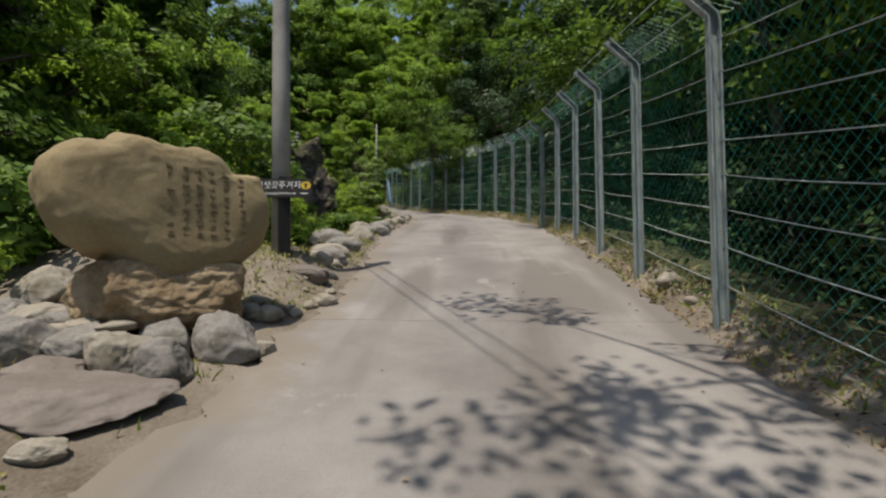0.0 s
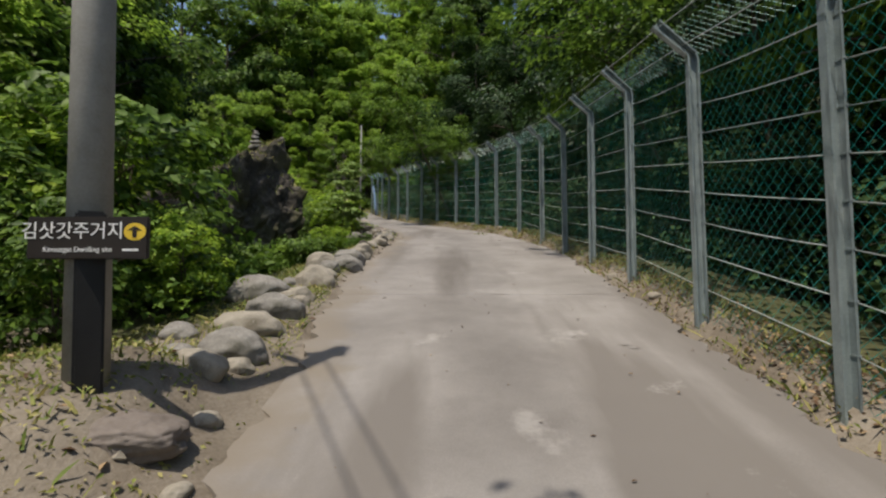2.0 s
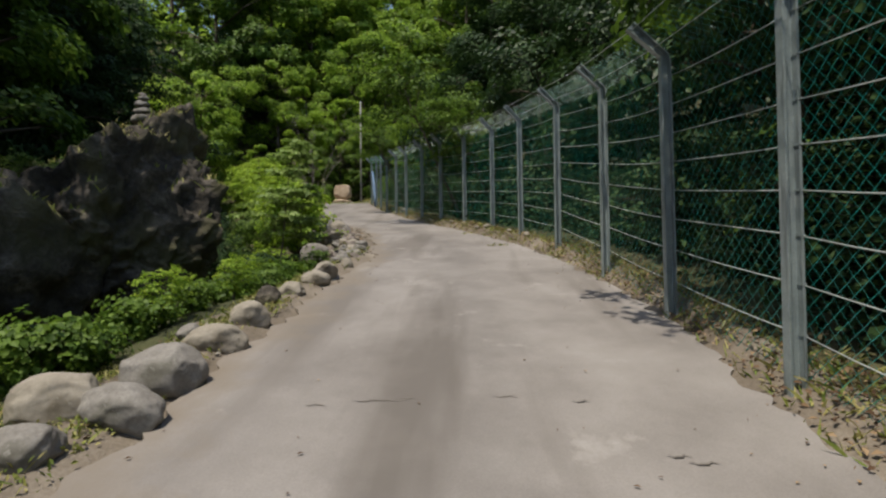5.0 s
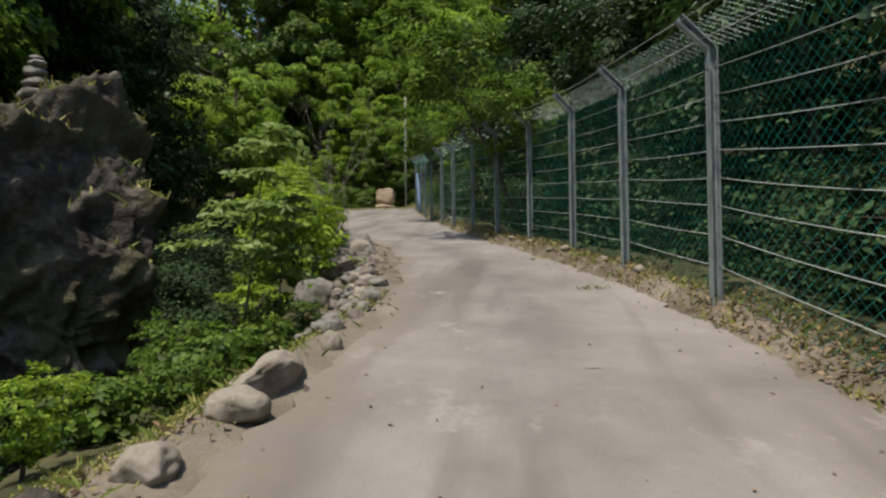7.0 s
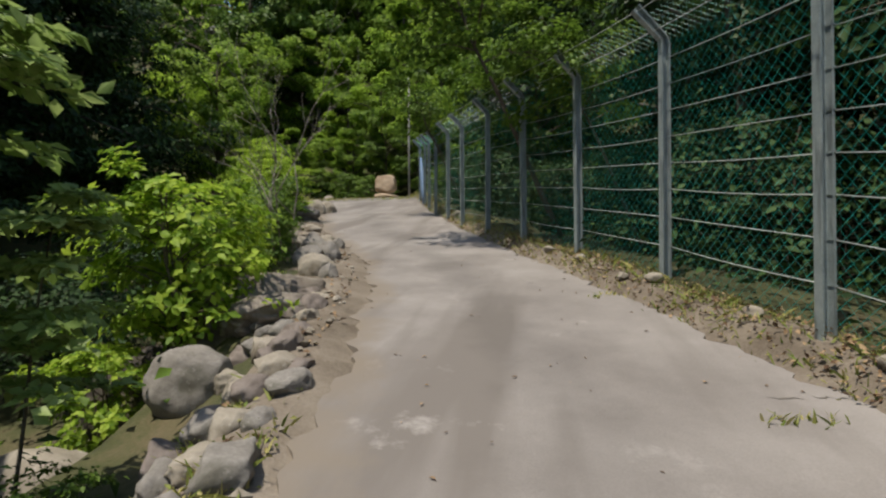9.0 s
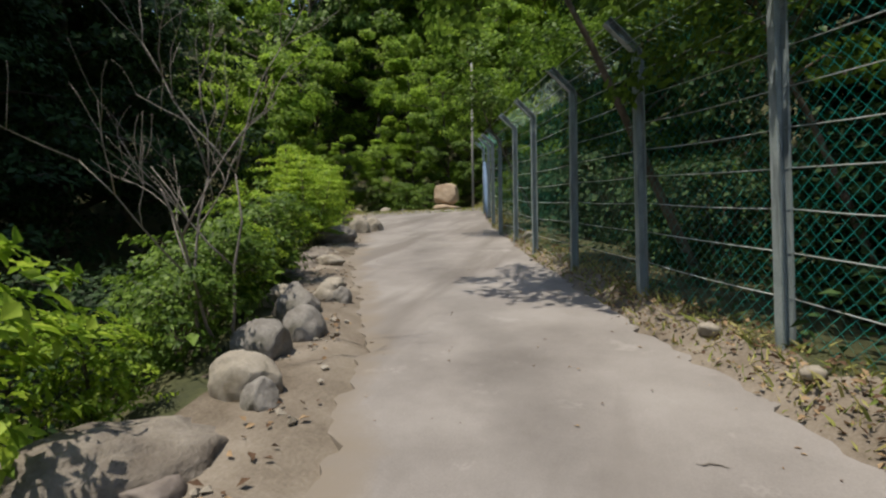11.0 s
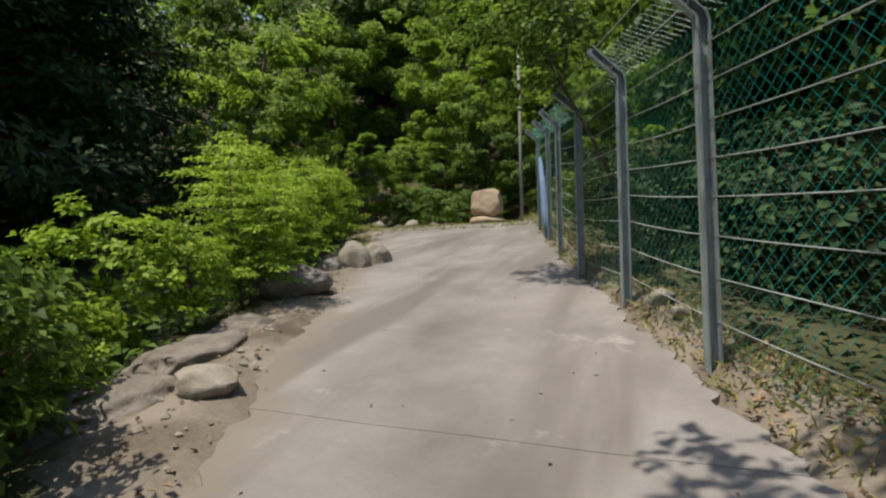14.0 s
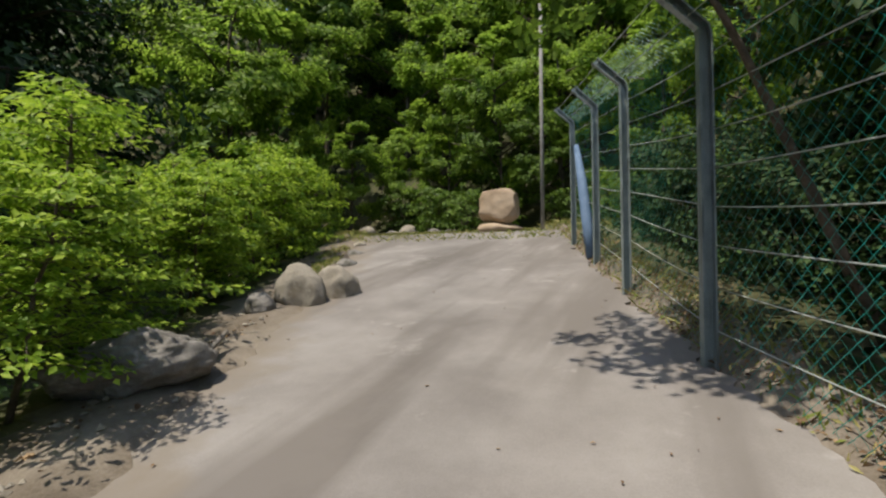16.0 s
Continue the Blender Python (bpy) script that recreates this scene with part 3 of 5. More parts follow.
def tiered_meshes(seed, height, radius, tiers, first, trunk_r, per_branch, length, width, mat, stems=1, taper=0.5):
    """A slender plant whose leaves lie in flat sprays along nearly level branches, tier over tier."""
    rnd = random.Random(seed)
    pieces, boughs, centers, sizes, dirs = [], [], [], [], []
    for k in range(stems):
        foot = Vector((rnd.uniform(-0.3, 0.3), rnd.uniform(-0.3, 0.3), -0.2)) * (1 if stems > 1 else 0.2)
        tip = Vector((foot.x * 3 + rnd.uniform(-0.15, 0.15) * height, foot.y * 3 + rnd.uniform(-0.15, 0.15) * height, height * (1 - 0.16 * k)))
        stem = [foot.lerp(tip, u) + Vector((rnd.uniform(-1, 1), rnd.uniform(-1, 1), 0)) * 0.025 * height * math.sin(math.pi * u) for u in np.linspace(0, 1, 8)]
        pieces.append(tube(stem, [trunk_r * (1 - 0.11 * q) for q in range(8)], 7))
        for t in range(tiers):
            u = first + (0.98 - first) * (t + rnd.uniform(-0.2, 0.2)) / max(1, tiers - 1)
            u = min(0.99, max(first * 0.9, u))
            o = stem[int(u * 7)].lerp(stem[min(7, int(u * 7) + 1)], u * 7 - int(u * 7))
            start = rnd.uniform(0, 6.28)
            for b in range(rnd.randint(3, 5)):
                w = start + b * 1.5 + rnd.uniform(-0.4, 0.4)
                reach = radius * (1 - taper * (u - first) / (1 - first)) * rnd.uniform(0.55, 1.15)
                end = o + Vector((math.cos(w) * reach, math.sin(w) * reach, reach * rnd.uniform(-0.08, 0.22)))
                mid = o.lerp(end, 0.5) + Vector((0, 0, 0.12 * reach))
                r0 = trunk_r * 0.35 * (1.1 - 0.6 * u)
                boughs.append(tube([o, mid, end], [r0, r0 * 0.6, r0 * 0.25], 5))
                for f in (0.35, 0.55, 0.72, 0.88, 1.0):
                    c = o.lerp(mid, f * 2) if f < 0.5 else mid.lerp(end, f * 2 - 1)
                    centers.append(c)
                    sizes.append((0.08 + 0.2 * f * (1.15 - 0.55 * f)) * radius * 1.15)
                    dirs.append((math.cos(w) * 0.4, math.sin(w) * 0.4, 0.6))
    wood = [mesh_of("trunk", v, f, BARK, True) for v, f in pieces] + [mesh_of("branch", v, f, BARK, True) for v, f in boughs]
    crown = quads("crown", leaf_cloud(np.array(centers), np.array(sizes), np.array(dirs), int(per_branch * len(centers)), length, width, seed, 0.55, 0.16), mat)
    return wood, crown


def plant(name, meshes, label, category):
    """One plant far below, to be copied; its place is given by the first copy."""
    ob = tagged(new(name), label, category)
    wood = meshes[0] if isinstance(meshes[0], list) else [meshes[0]]
    for me in wood:
        part("branch" if me.name.startswith("branch") else "trunk" if category == "tree" else "stem", me, ob)
    part("crown", meshes[1], ob)
    return ob


KINDS = {
    "tall": plant("broadleaf_tree", plant_meshes(11, 9.5, 3.0, 0.18, 0.17, 12000, 0.22, 0.12, LEAF, limbs=12, clump=0.4), "tall broadleaf tree in full summer leaf", "tree"),
    "wide": plant("broadleaf_tree", plant_meshes(23, 6.8, 2.6, 0.15, 0.13, 9000, 0.2, 0.11, LEAF, limbs=11, clump=0.4), "bushy broadleaf tree with fresh green leaves", "tree"),
    "dark": plant("broadleaf_tree", plant_meshes(37, 10.5, 3.2, 0.12, 0.19, 11000, 0.22, 0.10, LEAFDEEP, limbs=17, conical=0.45, flat=0.35, droop=0.6), "deep green tree with drooping layered boughs, shade put into its leaf colour", "tree"),
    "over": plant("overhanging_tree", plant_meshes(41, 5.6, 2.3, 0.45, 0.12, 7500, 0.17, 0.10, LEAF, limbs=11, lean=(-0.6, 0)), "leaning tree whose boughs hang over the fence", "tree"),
    "shade": plant("overhanging_tree", plant_meshes(43, 5.8, 2.2, 0.45, 0.12, 7000, 0.16, 0.09, LEAFDARK, limbs=11, lean=(-0.6, 0)), "leafy tree whose boughs hang over the fence, leaves coloured as if shaded", "tree"),
    "reach": plant("overhanging_tree", plant_meshes(47, 5.4, 1.5, 0.55, 0.055, 3000, 0.14, 0.085, LEAF, limbs=10, lean=(-2.5, 0)), "slanting tree with sunlit boughs reaching over the lane", "tree"),
    "canopy": plant("overhanging_tree", plant_meshes(49, 9.0, 2.6, 0.6, 0.13, 2300, 0.15, 0.09, LEAF, limbs=9, lean=(-4.0, 0), clump=0.42), "high slanting tree with open boughs over the lane", "tree"),
    "sunny": plant("broadleaf_tree", plant_meshes(13, 8.6, 2.9, 0.14, 0.16, 12500, 0.21, 0.12, LEAFSUN, limbs=12, clump=0.4), "broadleaf tree in summer leaf, sunlight put into its leaf colour", "tree"),
    "sapling": plant("sapling", tiered_meshes(59, 2.9, 0.85, 6, 0.42, 0.02, 13, 0.13, 0.075, LEAFPALE, taper=0.6), "thin sapling with level sprays of pale green leaves", "sapling"),
    "tier": plant("layered_tree", tiered_meshes(61, 3.6, 1.5, 8, 0.25, 0.05, 17, 0.13, 0.07, LEAFLIME, stems=2), "small lime-green tree with leaf sprays in level tiers", "tree"),
    "lime": plant("lime_shrub", plant_meshes(53, 2.6, 1.15, 0.22, 0.035, 2600, 0.15, 0.085, LEAFLIME, limbs=9, stems=3, flat=0.22, clump=0.42), "bright yellow-green shrub with layered leaf sprays", "shrub"),
    "bush": plant("green_bush", plant_meshes(67, 1.5, 1.0, 0.12, 0.025, 2400, 0.12, 0.075, LEAF, limbs=7, stems=4, clump=0.42, flat=0.4), "dense mid-green bush with small leaves", "shrub"),
    "broad": plant("broad_leaved_bush", plant_meshes(71, 1.2, 0.95, 0.1, 0.015, 1100, 0.19, 0.14, LEAF, limbs=6, stems=4), "low bush with broad glossy leaves", "shrub"),
    "darkbush": plant("dark_bush", plant_meshes(83, 2.0, 1.2, 0.08, 0.03, 3000, 0.12, 0.07, LEAFDEEP, limbs=8, stems=4), "undergrowth bush, its dark green holding painted shade", "shrub"),
}
used = set()


def grow(kind, x, y, scale=1.0, turn=None, dz=0.0, tall=1.0):
    src = KINDS[kind]
    turn = (x * 57.3 + y * 31.7) % 360 if turn is None else turn
    m = pose(x, y, ground_z(x, y) + dz, 0, 0, turn)
    if kind not in used:
        used.add(kind)
        ob = src
        ob.matrix_basis = m
    else:
        ob = copy_thing(src, m)
    ob.scale = (scale, scale, scale * tall)
    return ob


rnd = random.Random(9)
# behind the fence
for i, (x, y) in enumerate(POSTS):
    o, along, across = frames_of[i]
    for k in range(2):
        p = o + across * rnd.uniform(1.75, 2.6) + along * rnd.uniform(-0.9, 0.9)
        grow("darkbush" if rnd.random() < 0.9 else "bush", p.x, p.y, rnd.uniform(0.7, 1.05))
    if i % 2 == 0 and 5 < y < 27:
        p = o + across * rnd.uniform(2.6, 3.4)
        grow("over" if y < 12 else "shade", p.x, p.y, rnd.uniform(0.95, 1.15), math.degrees(math.atan2(along.y, along.x)) - 90 + rnd.uniform(-20, 20))
    p = o + across * rnd.uniform(5.0, 7.5)
    grow("dark" if rnd.random() < (0.6 if y < 8 else 1.0) else "tall", p.x, p.y, rnd.uniform(0.8, 1.1))
# the hillside on the other side and ahead
for x, y, k, s in [(-5.0, 10.2, "sunny", 0.5), (-6.2, 8.0, "sunny", 0.62), (-6.4, 12.8, "sunny", 0.6), (-8.0, 11, "tall", 0.9), (-9, 6, "tall", 1.0), (-7.5, 3, "sunny", 0.8), (-12, 9, "tall", 1.1),
                   (-11, 19, "tall", 1.1), (-12.5, 20, "tall", 1.3), (-12, 14, "tall", 1.1), (-14, 21.5, "tall", 1.4), (-15.5, 25, "dark", 1.2), (-16.5, 29, "dark", 1.2), (-20, 26, "dark", 1.4),
                   (-18, 33, "dark", 1.3), (-21, 31, "dark", 1.3), (-19.5, 36.5, "dark", 1.3), (-16.5, 42, "sunny", 1.1), (-19, 46, "sunny", 1.3), (-23, 36, "dark", 1.4), (-22, 22, "dark", 1.4), (-19, 16, "dark", 1.4),
                   (-6.5, 48.0, "sunny", 0.85), (-9.5, 49.5, "sunny", 1.0), (-3, 47.5, "sunny", 0.95), (-12.5, 51, "sunny", 1.0), (-6, 52, "sunny", 1.2), (0, 49, "sunny", 1.1), (-16, 54, "sunny", 1.2), (-10, 57, "sunny", 1.4), (-20, 52, "sunny", 1.2), (-12, 4.5, "tall", 1.1), (-18.5, 33, "dark", 1.5), (-14.5, 28, "dark", 0.9), (-15.5, 22, "tall", 1.5), (-18, 57, "tall", 2.0), (-14.5, 59, "sunny", 2.0), (-22, 54, "tall", 1.9), (-15, 12, "tall", 1.3), (-11.5, 17.5, "tall", 1.0), (-20, 10, "tall", 1.5), (-11.5, 14.5, "tall", 1.0), (1, 58, "tall", 1.6), (-2, 64, "sunny", 1.7), (5, 66, "tall", 1.8), (-7, 72, "sunny", 2.0), (-18, 70, "sunny", 1.9), (-13.5, 48.5, "sunny", 0.6), (-15, 47, "sunny", 0.6), (-11, 48, "sunny", 0.55),
                   (-3, 58, "sunny", 1.3), (4, 54, "tall", 1.2), (-21, 58, "dark", 1.3), (-15, 64, "sunny", 1.5), (-6, 66, "sunny", 1.5), (3, 64, "dark", 1.4), (-24, 68, "sunny", 1.6), (10, 60, "tall", 1.4),
                   (-4.5, 55, "sunny", 1.5), (-8, 53, "sunny", 1.35), (-11, 61, "sunny", 1.8), (-16, 21, "dark", 1.2), (-9, 60, "sunny", 1.7), (-1, 72, "sunny", 1.8), (-12, 74, "sunny", 1.9), (6, 76, "tall", 1.9), (-22, 78, "tall", 2.0), (-32, 64, "tall", 1.9), (-5, 84, "tall", 2.1), (-16, 88, "tall", 2.2), (-26, 90, "tall", 2.2), (-28, 50, "tall", 1.4), (-28, 40, "dark", 1.5), (9, 46, "tall", 1.2), (12, 38, "dark", 1.3), (13, 28, "tall", 1.2), (12, 18, "tall", 1.2), (12, 8, "dark", 1.2), (-14, 2, "tall", 1.2), (-17, 8, "dark", 1.3), (-19, 21, "tall", 2.0), (-12, 12.5, "tall", 1.6), (-22, 14, "tall", 2.0), (-16, 24, "tall", 1.9)]:
    grow(k, x, y, s)
# trees that lean over the lane and shade it
for x, y, s, turn in [(5.5, 13.4, 1.05, 0), (1.0, 27.0, 1.15, 25), (2.2, 25.6, 0.75, 25), (-1.7, 33.4, 0.82, 25)]:
    grow("reach", x, y, s, turn)
for x, y, s, turn in [(0.9, 33.6, 1.0, 30), (-0.1, 36.2, 1.05, 25)]:
    grow("over", x, y, s, turn)
grow("canopy", 5.0, 0.0, 0.9, -6)
grow("canopy", 3.6, 0.2, 0.9, 10)
grow("canopy", 3.8, 1.0, 0.85, -40)
# shrubs on the open side
for x, y, k, s in [(-2.3, 8.3, "bush", 0.85), (-2.0, 9.6, "lime", 0.5), (-2.7, 9.3, "bush", 1.0), (-3.2, 7.6, "bush", 1.1), (-3.9, 6.6, "broad", 1.2), (-3.5, 5.6, "lime", 0.35), (-4.4, 5.2, "bush", 1.0), (-2.6, 7.0, "broad", 0.6),
                   (-2.9, 10.8, "broad", 1.0), (-2.3, 11.7, "broad", 0.6), (-3.4, 12.2, "bush", 0.9), (-2.6, 12.9, "broad", 0.7), (-3.0, 13.6, "broad", 0.6), (-2.0, 14.2, "broad", 0.5), (-2.0, 13.2, "broad", 0.6),
                   (-4.5, 10.8, "bush", 1.6), (-3.6, 12.4, "bush", 1.2), (-4.8, 12.6, "bush", 1.0), (-3.7, 9.0, "bush", 1.4), (-5.0, 7.2, "bush", 1.7), (-6.2, 5.4, "bush", 1.7),
                   (-3.3, 10.5, "bush", 2.1), (-3.7, 9.9, "lime", 1.15), (-4.2, 11.3, "lime", 1.1), (-1.85, 13.4, "broad", 0.4), (-1.9, 14.3, "lime", 0.3), (-1.8, 15.6, "lime", 0.28), (-2.7, 15.6, "broad", 0.8), (-2.4, 17.5, "bush", 0.4), (-1.9, 14.9, "broad", 0.4),
                   (-2.45, 18.78, "sapling", 0.92), (-2.2, 19.15, "sapling", 0.62), (-2.0, 18.3, "broad", 0.6), (-2.1, 17.6, "broad", 0.7), (-2.6, 18.0, "bush", 0.6), (-2.9, 19.0, "darkbush", 0.5), (-3.2, 17.8, "darkbush", 0.6), (-1.75, 18.9, "bush", 0.4), (-3.4, 21.0, "lime", 0.7), (-2.3, 16.6, "broad", 0.6), (-2.9, 21.4, "lime", 1.0), (-1.9, 17.0, "bush", 0.45), (-3.2, 22.0, "lime", 0.9),
                   (-3.5, 23.8, "bush", 0.7), (-3.2, 22.9, "lime", 0.4), (-4.1, 24.8, "bush", 1.0), (-5.3, 25.8, "bush", 1.15), (-5.2, 26.8, "lime", 0.51), (-5.9, 27.6, "bush", 1.15), (-6.1, 26.3, "bush", 1.15), (-6.7, 28.7, "lime", 0.56),
                   (-6.9, 30.3, "lime", 0.6),  (-10.4, 36.9, "lime", 1.25),  (-9.9, 35.6, "lime", 1.2), (-9.2, 34.6, "lime", 0.9), (-8.2, 30.0, "bush", 0.9), (-7.2, 29.6, "lime", 0.9), (-4.75, 26.3, "lime", 0.5), (-5.2, 27.1, "bush", 1.15), (-5.9, 27.9, "lime", 0.55), (-4.5, 25.5, "bush", 0.85),
                   (-8.2, 27.0, "darkbush", 1.0), (-7.2, 24.6, "darkbush", 0.9), (-6.2, 23.2, "darkbush", 0.8), (-10.6, 32.0, "darkbush", 1.0), (-12.4, 40.5, "lime", 1.4), (-12.0, 38.6, "lime", 1.2), (-13.8, 43.0, "lime", 1.4),
                   (-9.4, 45.6, "bush", 1.3), (-10.8, 46.6, "bush", 1.5), (-8.0, 45.4, "bush", 0.9), (-5.6, 45.2, "bush", 1.0), (-4.6, 44.0, "bush", 1.0), (-3.4, 42.6, "bush", 1.2), (-6.8, 46.2, "wide", 0.5), (-12.6, 47.6, "bush", 1.6), (-8.6, 47.5, "wide", 0.7)]:
    grow(k, x, y, s * {"bush": 0.66, "broad": 0.62, "lime": 0.72}.get(k, 1.0))


for x, y, top in [(-7.1, 31.2, 6.7), (-8.4, 32.4, 7.6), (-9.1, 34.2, 7.3), (-11.4, 38.3, 8.6)]:
    grow("tier", x, y, (top - ground_z(x, y)) / 3.5)


# ---- the carved monument ----
def monument_mesh(name, outline, thick, seed, mat, lump=0.02):
    """A boulder slab: its outline by angle in the upright plane, its faces nearly flat."""
    ang = np.array([math.atan2(z, x) for x, z in outline])
    rad = np.array([math.hypot(x, z) for x, z in outline])
    o = np.argsort(ang)
    ang, rad = ang[o], rad[o]
    ang, rad = np.concatenate([ang - 2 * math.pi, ang, ang + 2 * math.pi]), np.tile(rad, 3)
    bm = bmesh.new()
    bmesh.ops.create_icosphere(bm, subdivisions=6, radius=1)
    off = Vector((seed, seed * 2, seed * 3))
    for v in bm.verts:
        p = v.co
        flat = math.hypot(p.x, p.z)
        r = float(np.interp(math.atan2(p.z, p.x), ang, rad))
        k = flat ** 0.55
        y = math.copysign((1 - flat ** 5) ** 0.5 if flat < 1 else 0, p.y) * thick
        a = math.atan2(p.z, p.x)
        q = Vector((math.cos(a) * r * k, y, math.sin(a) * r * k))
        edge = flat ** 3
        q += Vector((p.x, p.y * 0.6, p.z)) * (lump + 0.05 * edge) * (noise.noise(q * 2.5 + off) + 0.5 * noise.noise(q * 6 + off)) + p * 0.006 * noise.noise(q * 22 + off)
        v.co = q
    me = bpy.data.meshes.new(name)
    bm.to_mesh(me)
    bm.free()
    me.materials.append(mat)
    me.polygons.foreach_set("use_smooth", [True] * len(me.polygons))
    return me


MX, MY = -1.41, 5.17
mono = thing("inscribed_monument", MX, MY, 0, "tan boulder slab with carved columns of text on a rough plinth", "monument", turn=53)
OUT = [(-0.80, -0.03), (-0.77, 0.17), (-0.63, 0.27), (-0.46, 0.33), (-0.36, 0.45), (-0.2, 0.46), (-0.05, 0.43), (0.31, 0.42), (0.46, 0.31), (0.52, 0.27), (0.71, 0.26), (0.80, 0.09), (0.70, -0.25), (0.57, -0.44), (-0.42, -0.46), (-0.58, -0.36), (-0.71, -0.25), (-0.77, -0.12)]
slab_ob = part("carved_slab", monument_mesh("carved_slab", OUT, 0.27, 5, SANDSTONE, 0.03), mono, "smooth tan slab with rounded shoulders")
slab_ob.matrix_basis = pose(0, 0, 1.45, -7)
base_ob = part("plinth_stone", rock_mesh("plinth_stone", (0.66, 0.46, 0.38), 9, PLINTH, facets=4, lump=0.1, detail=6, fine=0.03, crag=0.045, tight=(0.86, 0.97), cuts=(((0, 0, 1), 0.55), ((0, -1, 0.34), 0.72), ((0, 0, -1), 0.7), ((1, -0.35, -0.1), 0.84), ((-1, -0.15, 0.1), 0.80))), mono, "rough broken orange-tan plinth stone")
base_ob.matrix_basis = pose(0.04, 0.02, 0.775, 0, 0, -4)
rnd = random.Random(3)


face = np.array([v.co for v in slab_ob.data.vertices if v.co.y < 0])


def stroke(x, z, w, h):
    y = float(face[np.argmin((face[:, 0] - x) ** 2 + (face[:, 2] - z) ** 2), 1]) - 0.003
    lo, hi = Vector((x - w / 2, y, z - h / 2)), Vector((x + w / 2, y + 0.09, z + h / 2))
    v = [Vector((a, b, c)) for a in (lo.x, hi.x) for b in (lo.y, hi.y) for c in (lo.z, hi.z)]
    return v, [(0, 1, 3, 2), (4, 6, 7, 5), (0, 4, 5, 1), (2, 3, 7, 6), (0, 2, 6, 4), (1, 5, 7, 3)]


CARVED = material("carved_groove", [(0.115, 0.085, 0.048), (0.15, 0.113, 0.065)], 8, 60)
SPOTS = [(x, 0.185 - 0.061 * r) for x in (-0.09, 0.02, 0.12, 0.22, 0.33) for r in range(9) if x > -0.05 or r % 4 != 2] + [(0.46, 0.165 - 0.052 * r) for r in range(9)]
for x, z in SPOTS:
    strokes = []
    for _ in range(2):
        strokes.append(stroke(x + rnd.uniform(-0.005, 0.005), z + rnd.uniform(-0.014, 0.014), rnd.uniform(0.036, 0.05), 0.008))
    for _ in range(1):
        strokes.append(stroke(x + rnd.uniform(-0.014, 0.014), z + rnd.uniform(-0.004, 0.004), 0.008, rnd.uniform(0.034, 0.046)))
    part("carved_character", mesh_of("carved_character", *joined(strokes), CARVED), slab_ob, "shallow carved character, worn and unreadable")

# bedrock and rubble under it
RUBBLE = [(-0.86, 4.98, 0.30, 0.2, 0.24, GREYSTONE, 0), (-1.2, 4.86, 0.24, 0.2, 0.2, GREYSTONE, 20), (-1.0, 4.5, 0.2, 0.16, 0.2, GREYSTONE, 50), (-1.32, 4.52, 0.26, 0.18, 0.22, PALESTONE, 10), (-1.6, 4.62, 0.24, 0.2, 0.17, GREYSTONE, 70),
          (-1.9, 4.55, 0.24, 0.22, 0.24, GREYSTONE, 30), (-1.25, 4.06, 0.55, 0.36, 0.14, PINKGREY, 12), (-1.62, 4.3, 0.35, 0.25, 0.12, PINKGREY, -20), (-1.9, 3.9, 0.4, 0.3, 0.15, PINKGREY, 40), (-2.1, 5.2, 0.3, 0.22, 0.16, GREYSTONE, 15),
          (-2.55, 5.4, 0.34, 0.26, 0.2, PALESTONE, 65), (-2.45, 4.9, 0.3, 0.24, 0.18, GREYSTONE, 35), (-3.1, 6.1, 0.3, 0.26, 0.26, PALESTONE, 5), (-2.9, 5.5, 0.26, 0.22, 0.2, GREYSTONE, 80), (-2.5, 4.3, 0.35, 0.3, 0.18, PINKGREY, 0),
          (-1.05, 3.66, 0.14, 0.1, 0.07, PALESTONE, 25), (-0.62, 5.02, 0.13, 0.1, 0.09, PALESTONE, 44)]
for i, (x, y, sx, sy, sz, mat, turn) in enumerate(RUBBLE):
    stone(x, y, (sx, sy, sz), 100 + i, mat, "angular broken rock piled below the monument", 0.46 if mat is PINKGREY else 0.34, turn, "rubble_rock", "rubble under the monument", pitch=11 if mat is PINKGREY else 0, facets=14, lump=0.1, detail=5, fine=0.035, tight=(0.55, 0.8), crag=0.035)
for i, (x, y) in enumerate([(-2.05, 5.0), (-1.92, 4.84), (-1.72, 4.82), (-1.6, 4.92), (-2.2, 5.3), (-1.45, 4.72), (-1.75, 4.68)]):
    stone(x, y, (0.17, 0.12, 0.04), 140 + i, PALESTONE, "thin flat stone lying in the rubble", 0.1, i * 50, "flat_stone", "rubble under the monument", facets=8, detail=3, lift=0.07 + 0.03 * (i % 3))
for i, (x, y, r) in enumerate([(-0.98, 5.68, 0.13), (-0.82, 5.74, 0.14), (-0.66, 5.95, 0.08), (-0.5, 6.35, 0.12), (-0.6, 6.2, 0.08), (-0.75, 6.05, 0.07), (-1.05, 6.0, 0.09), (-0.55, 6.75, 0.07)]):
    stone(x, y, (r, r * 0.8, r * 0.6), 160 + i, PALESTONE, "small rounded pale stone beside the monument", 0.25, i * 61, "round_stone", "rubble under the monument", detail=4, facets=4, tight=(0.8, 0.95))
stone(-0.9, 6.88, (0.3, 0.2, 0.13), 171, PINKGREY, "low rough grey rock in front of the utility pole", 0.72, 15, "bedrock_hump", "rubble under the monument", pitch=9, facets=8, detail=5, lump=0.16, crag=0.07)

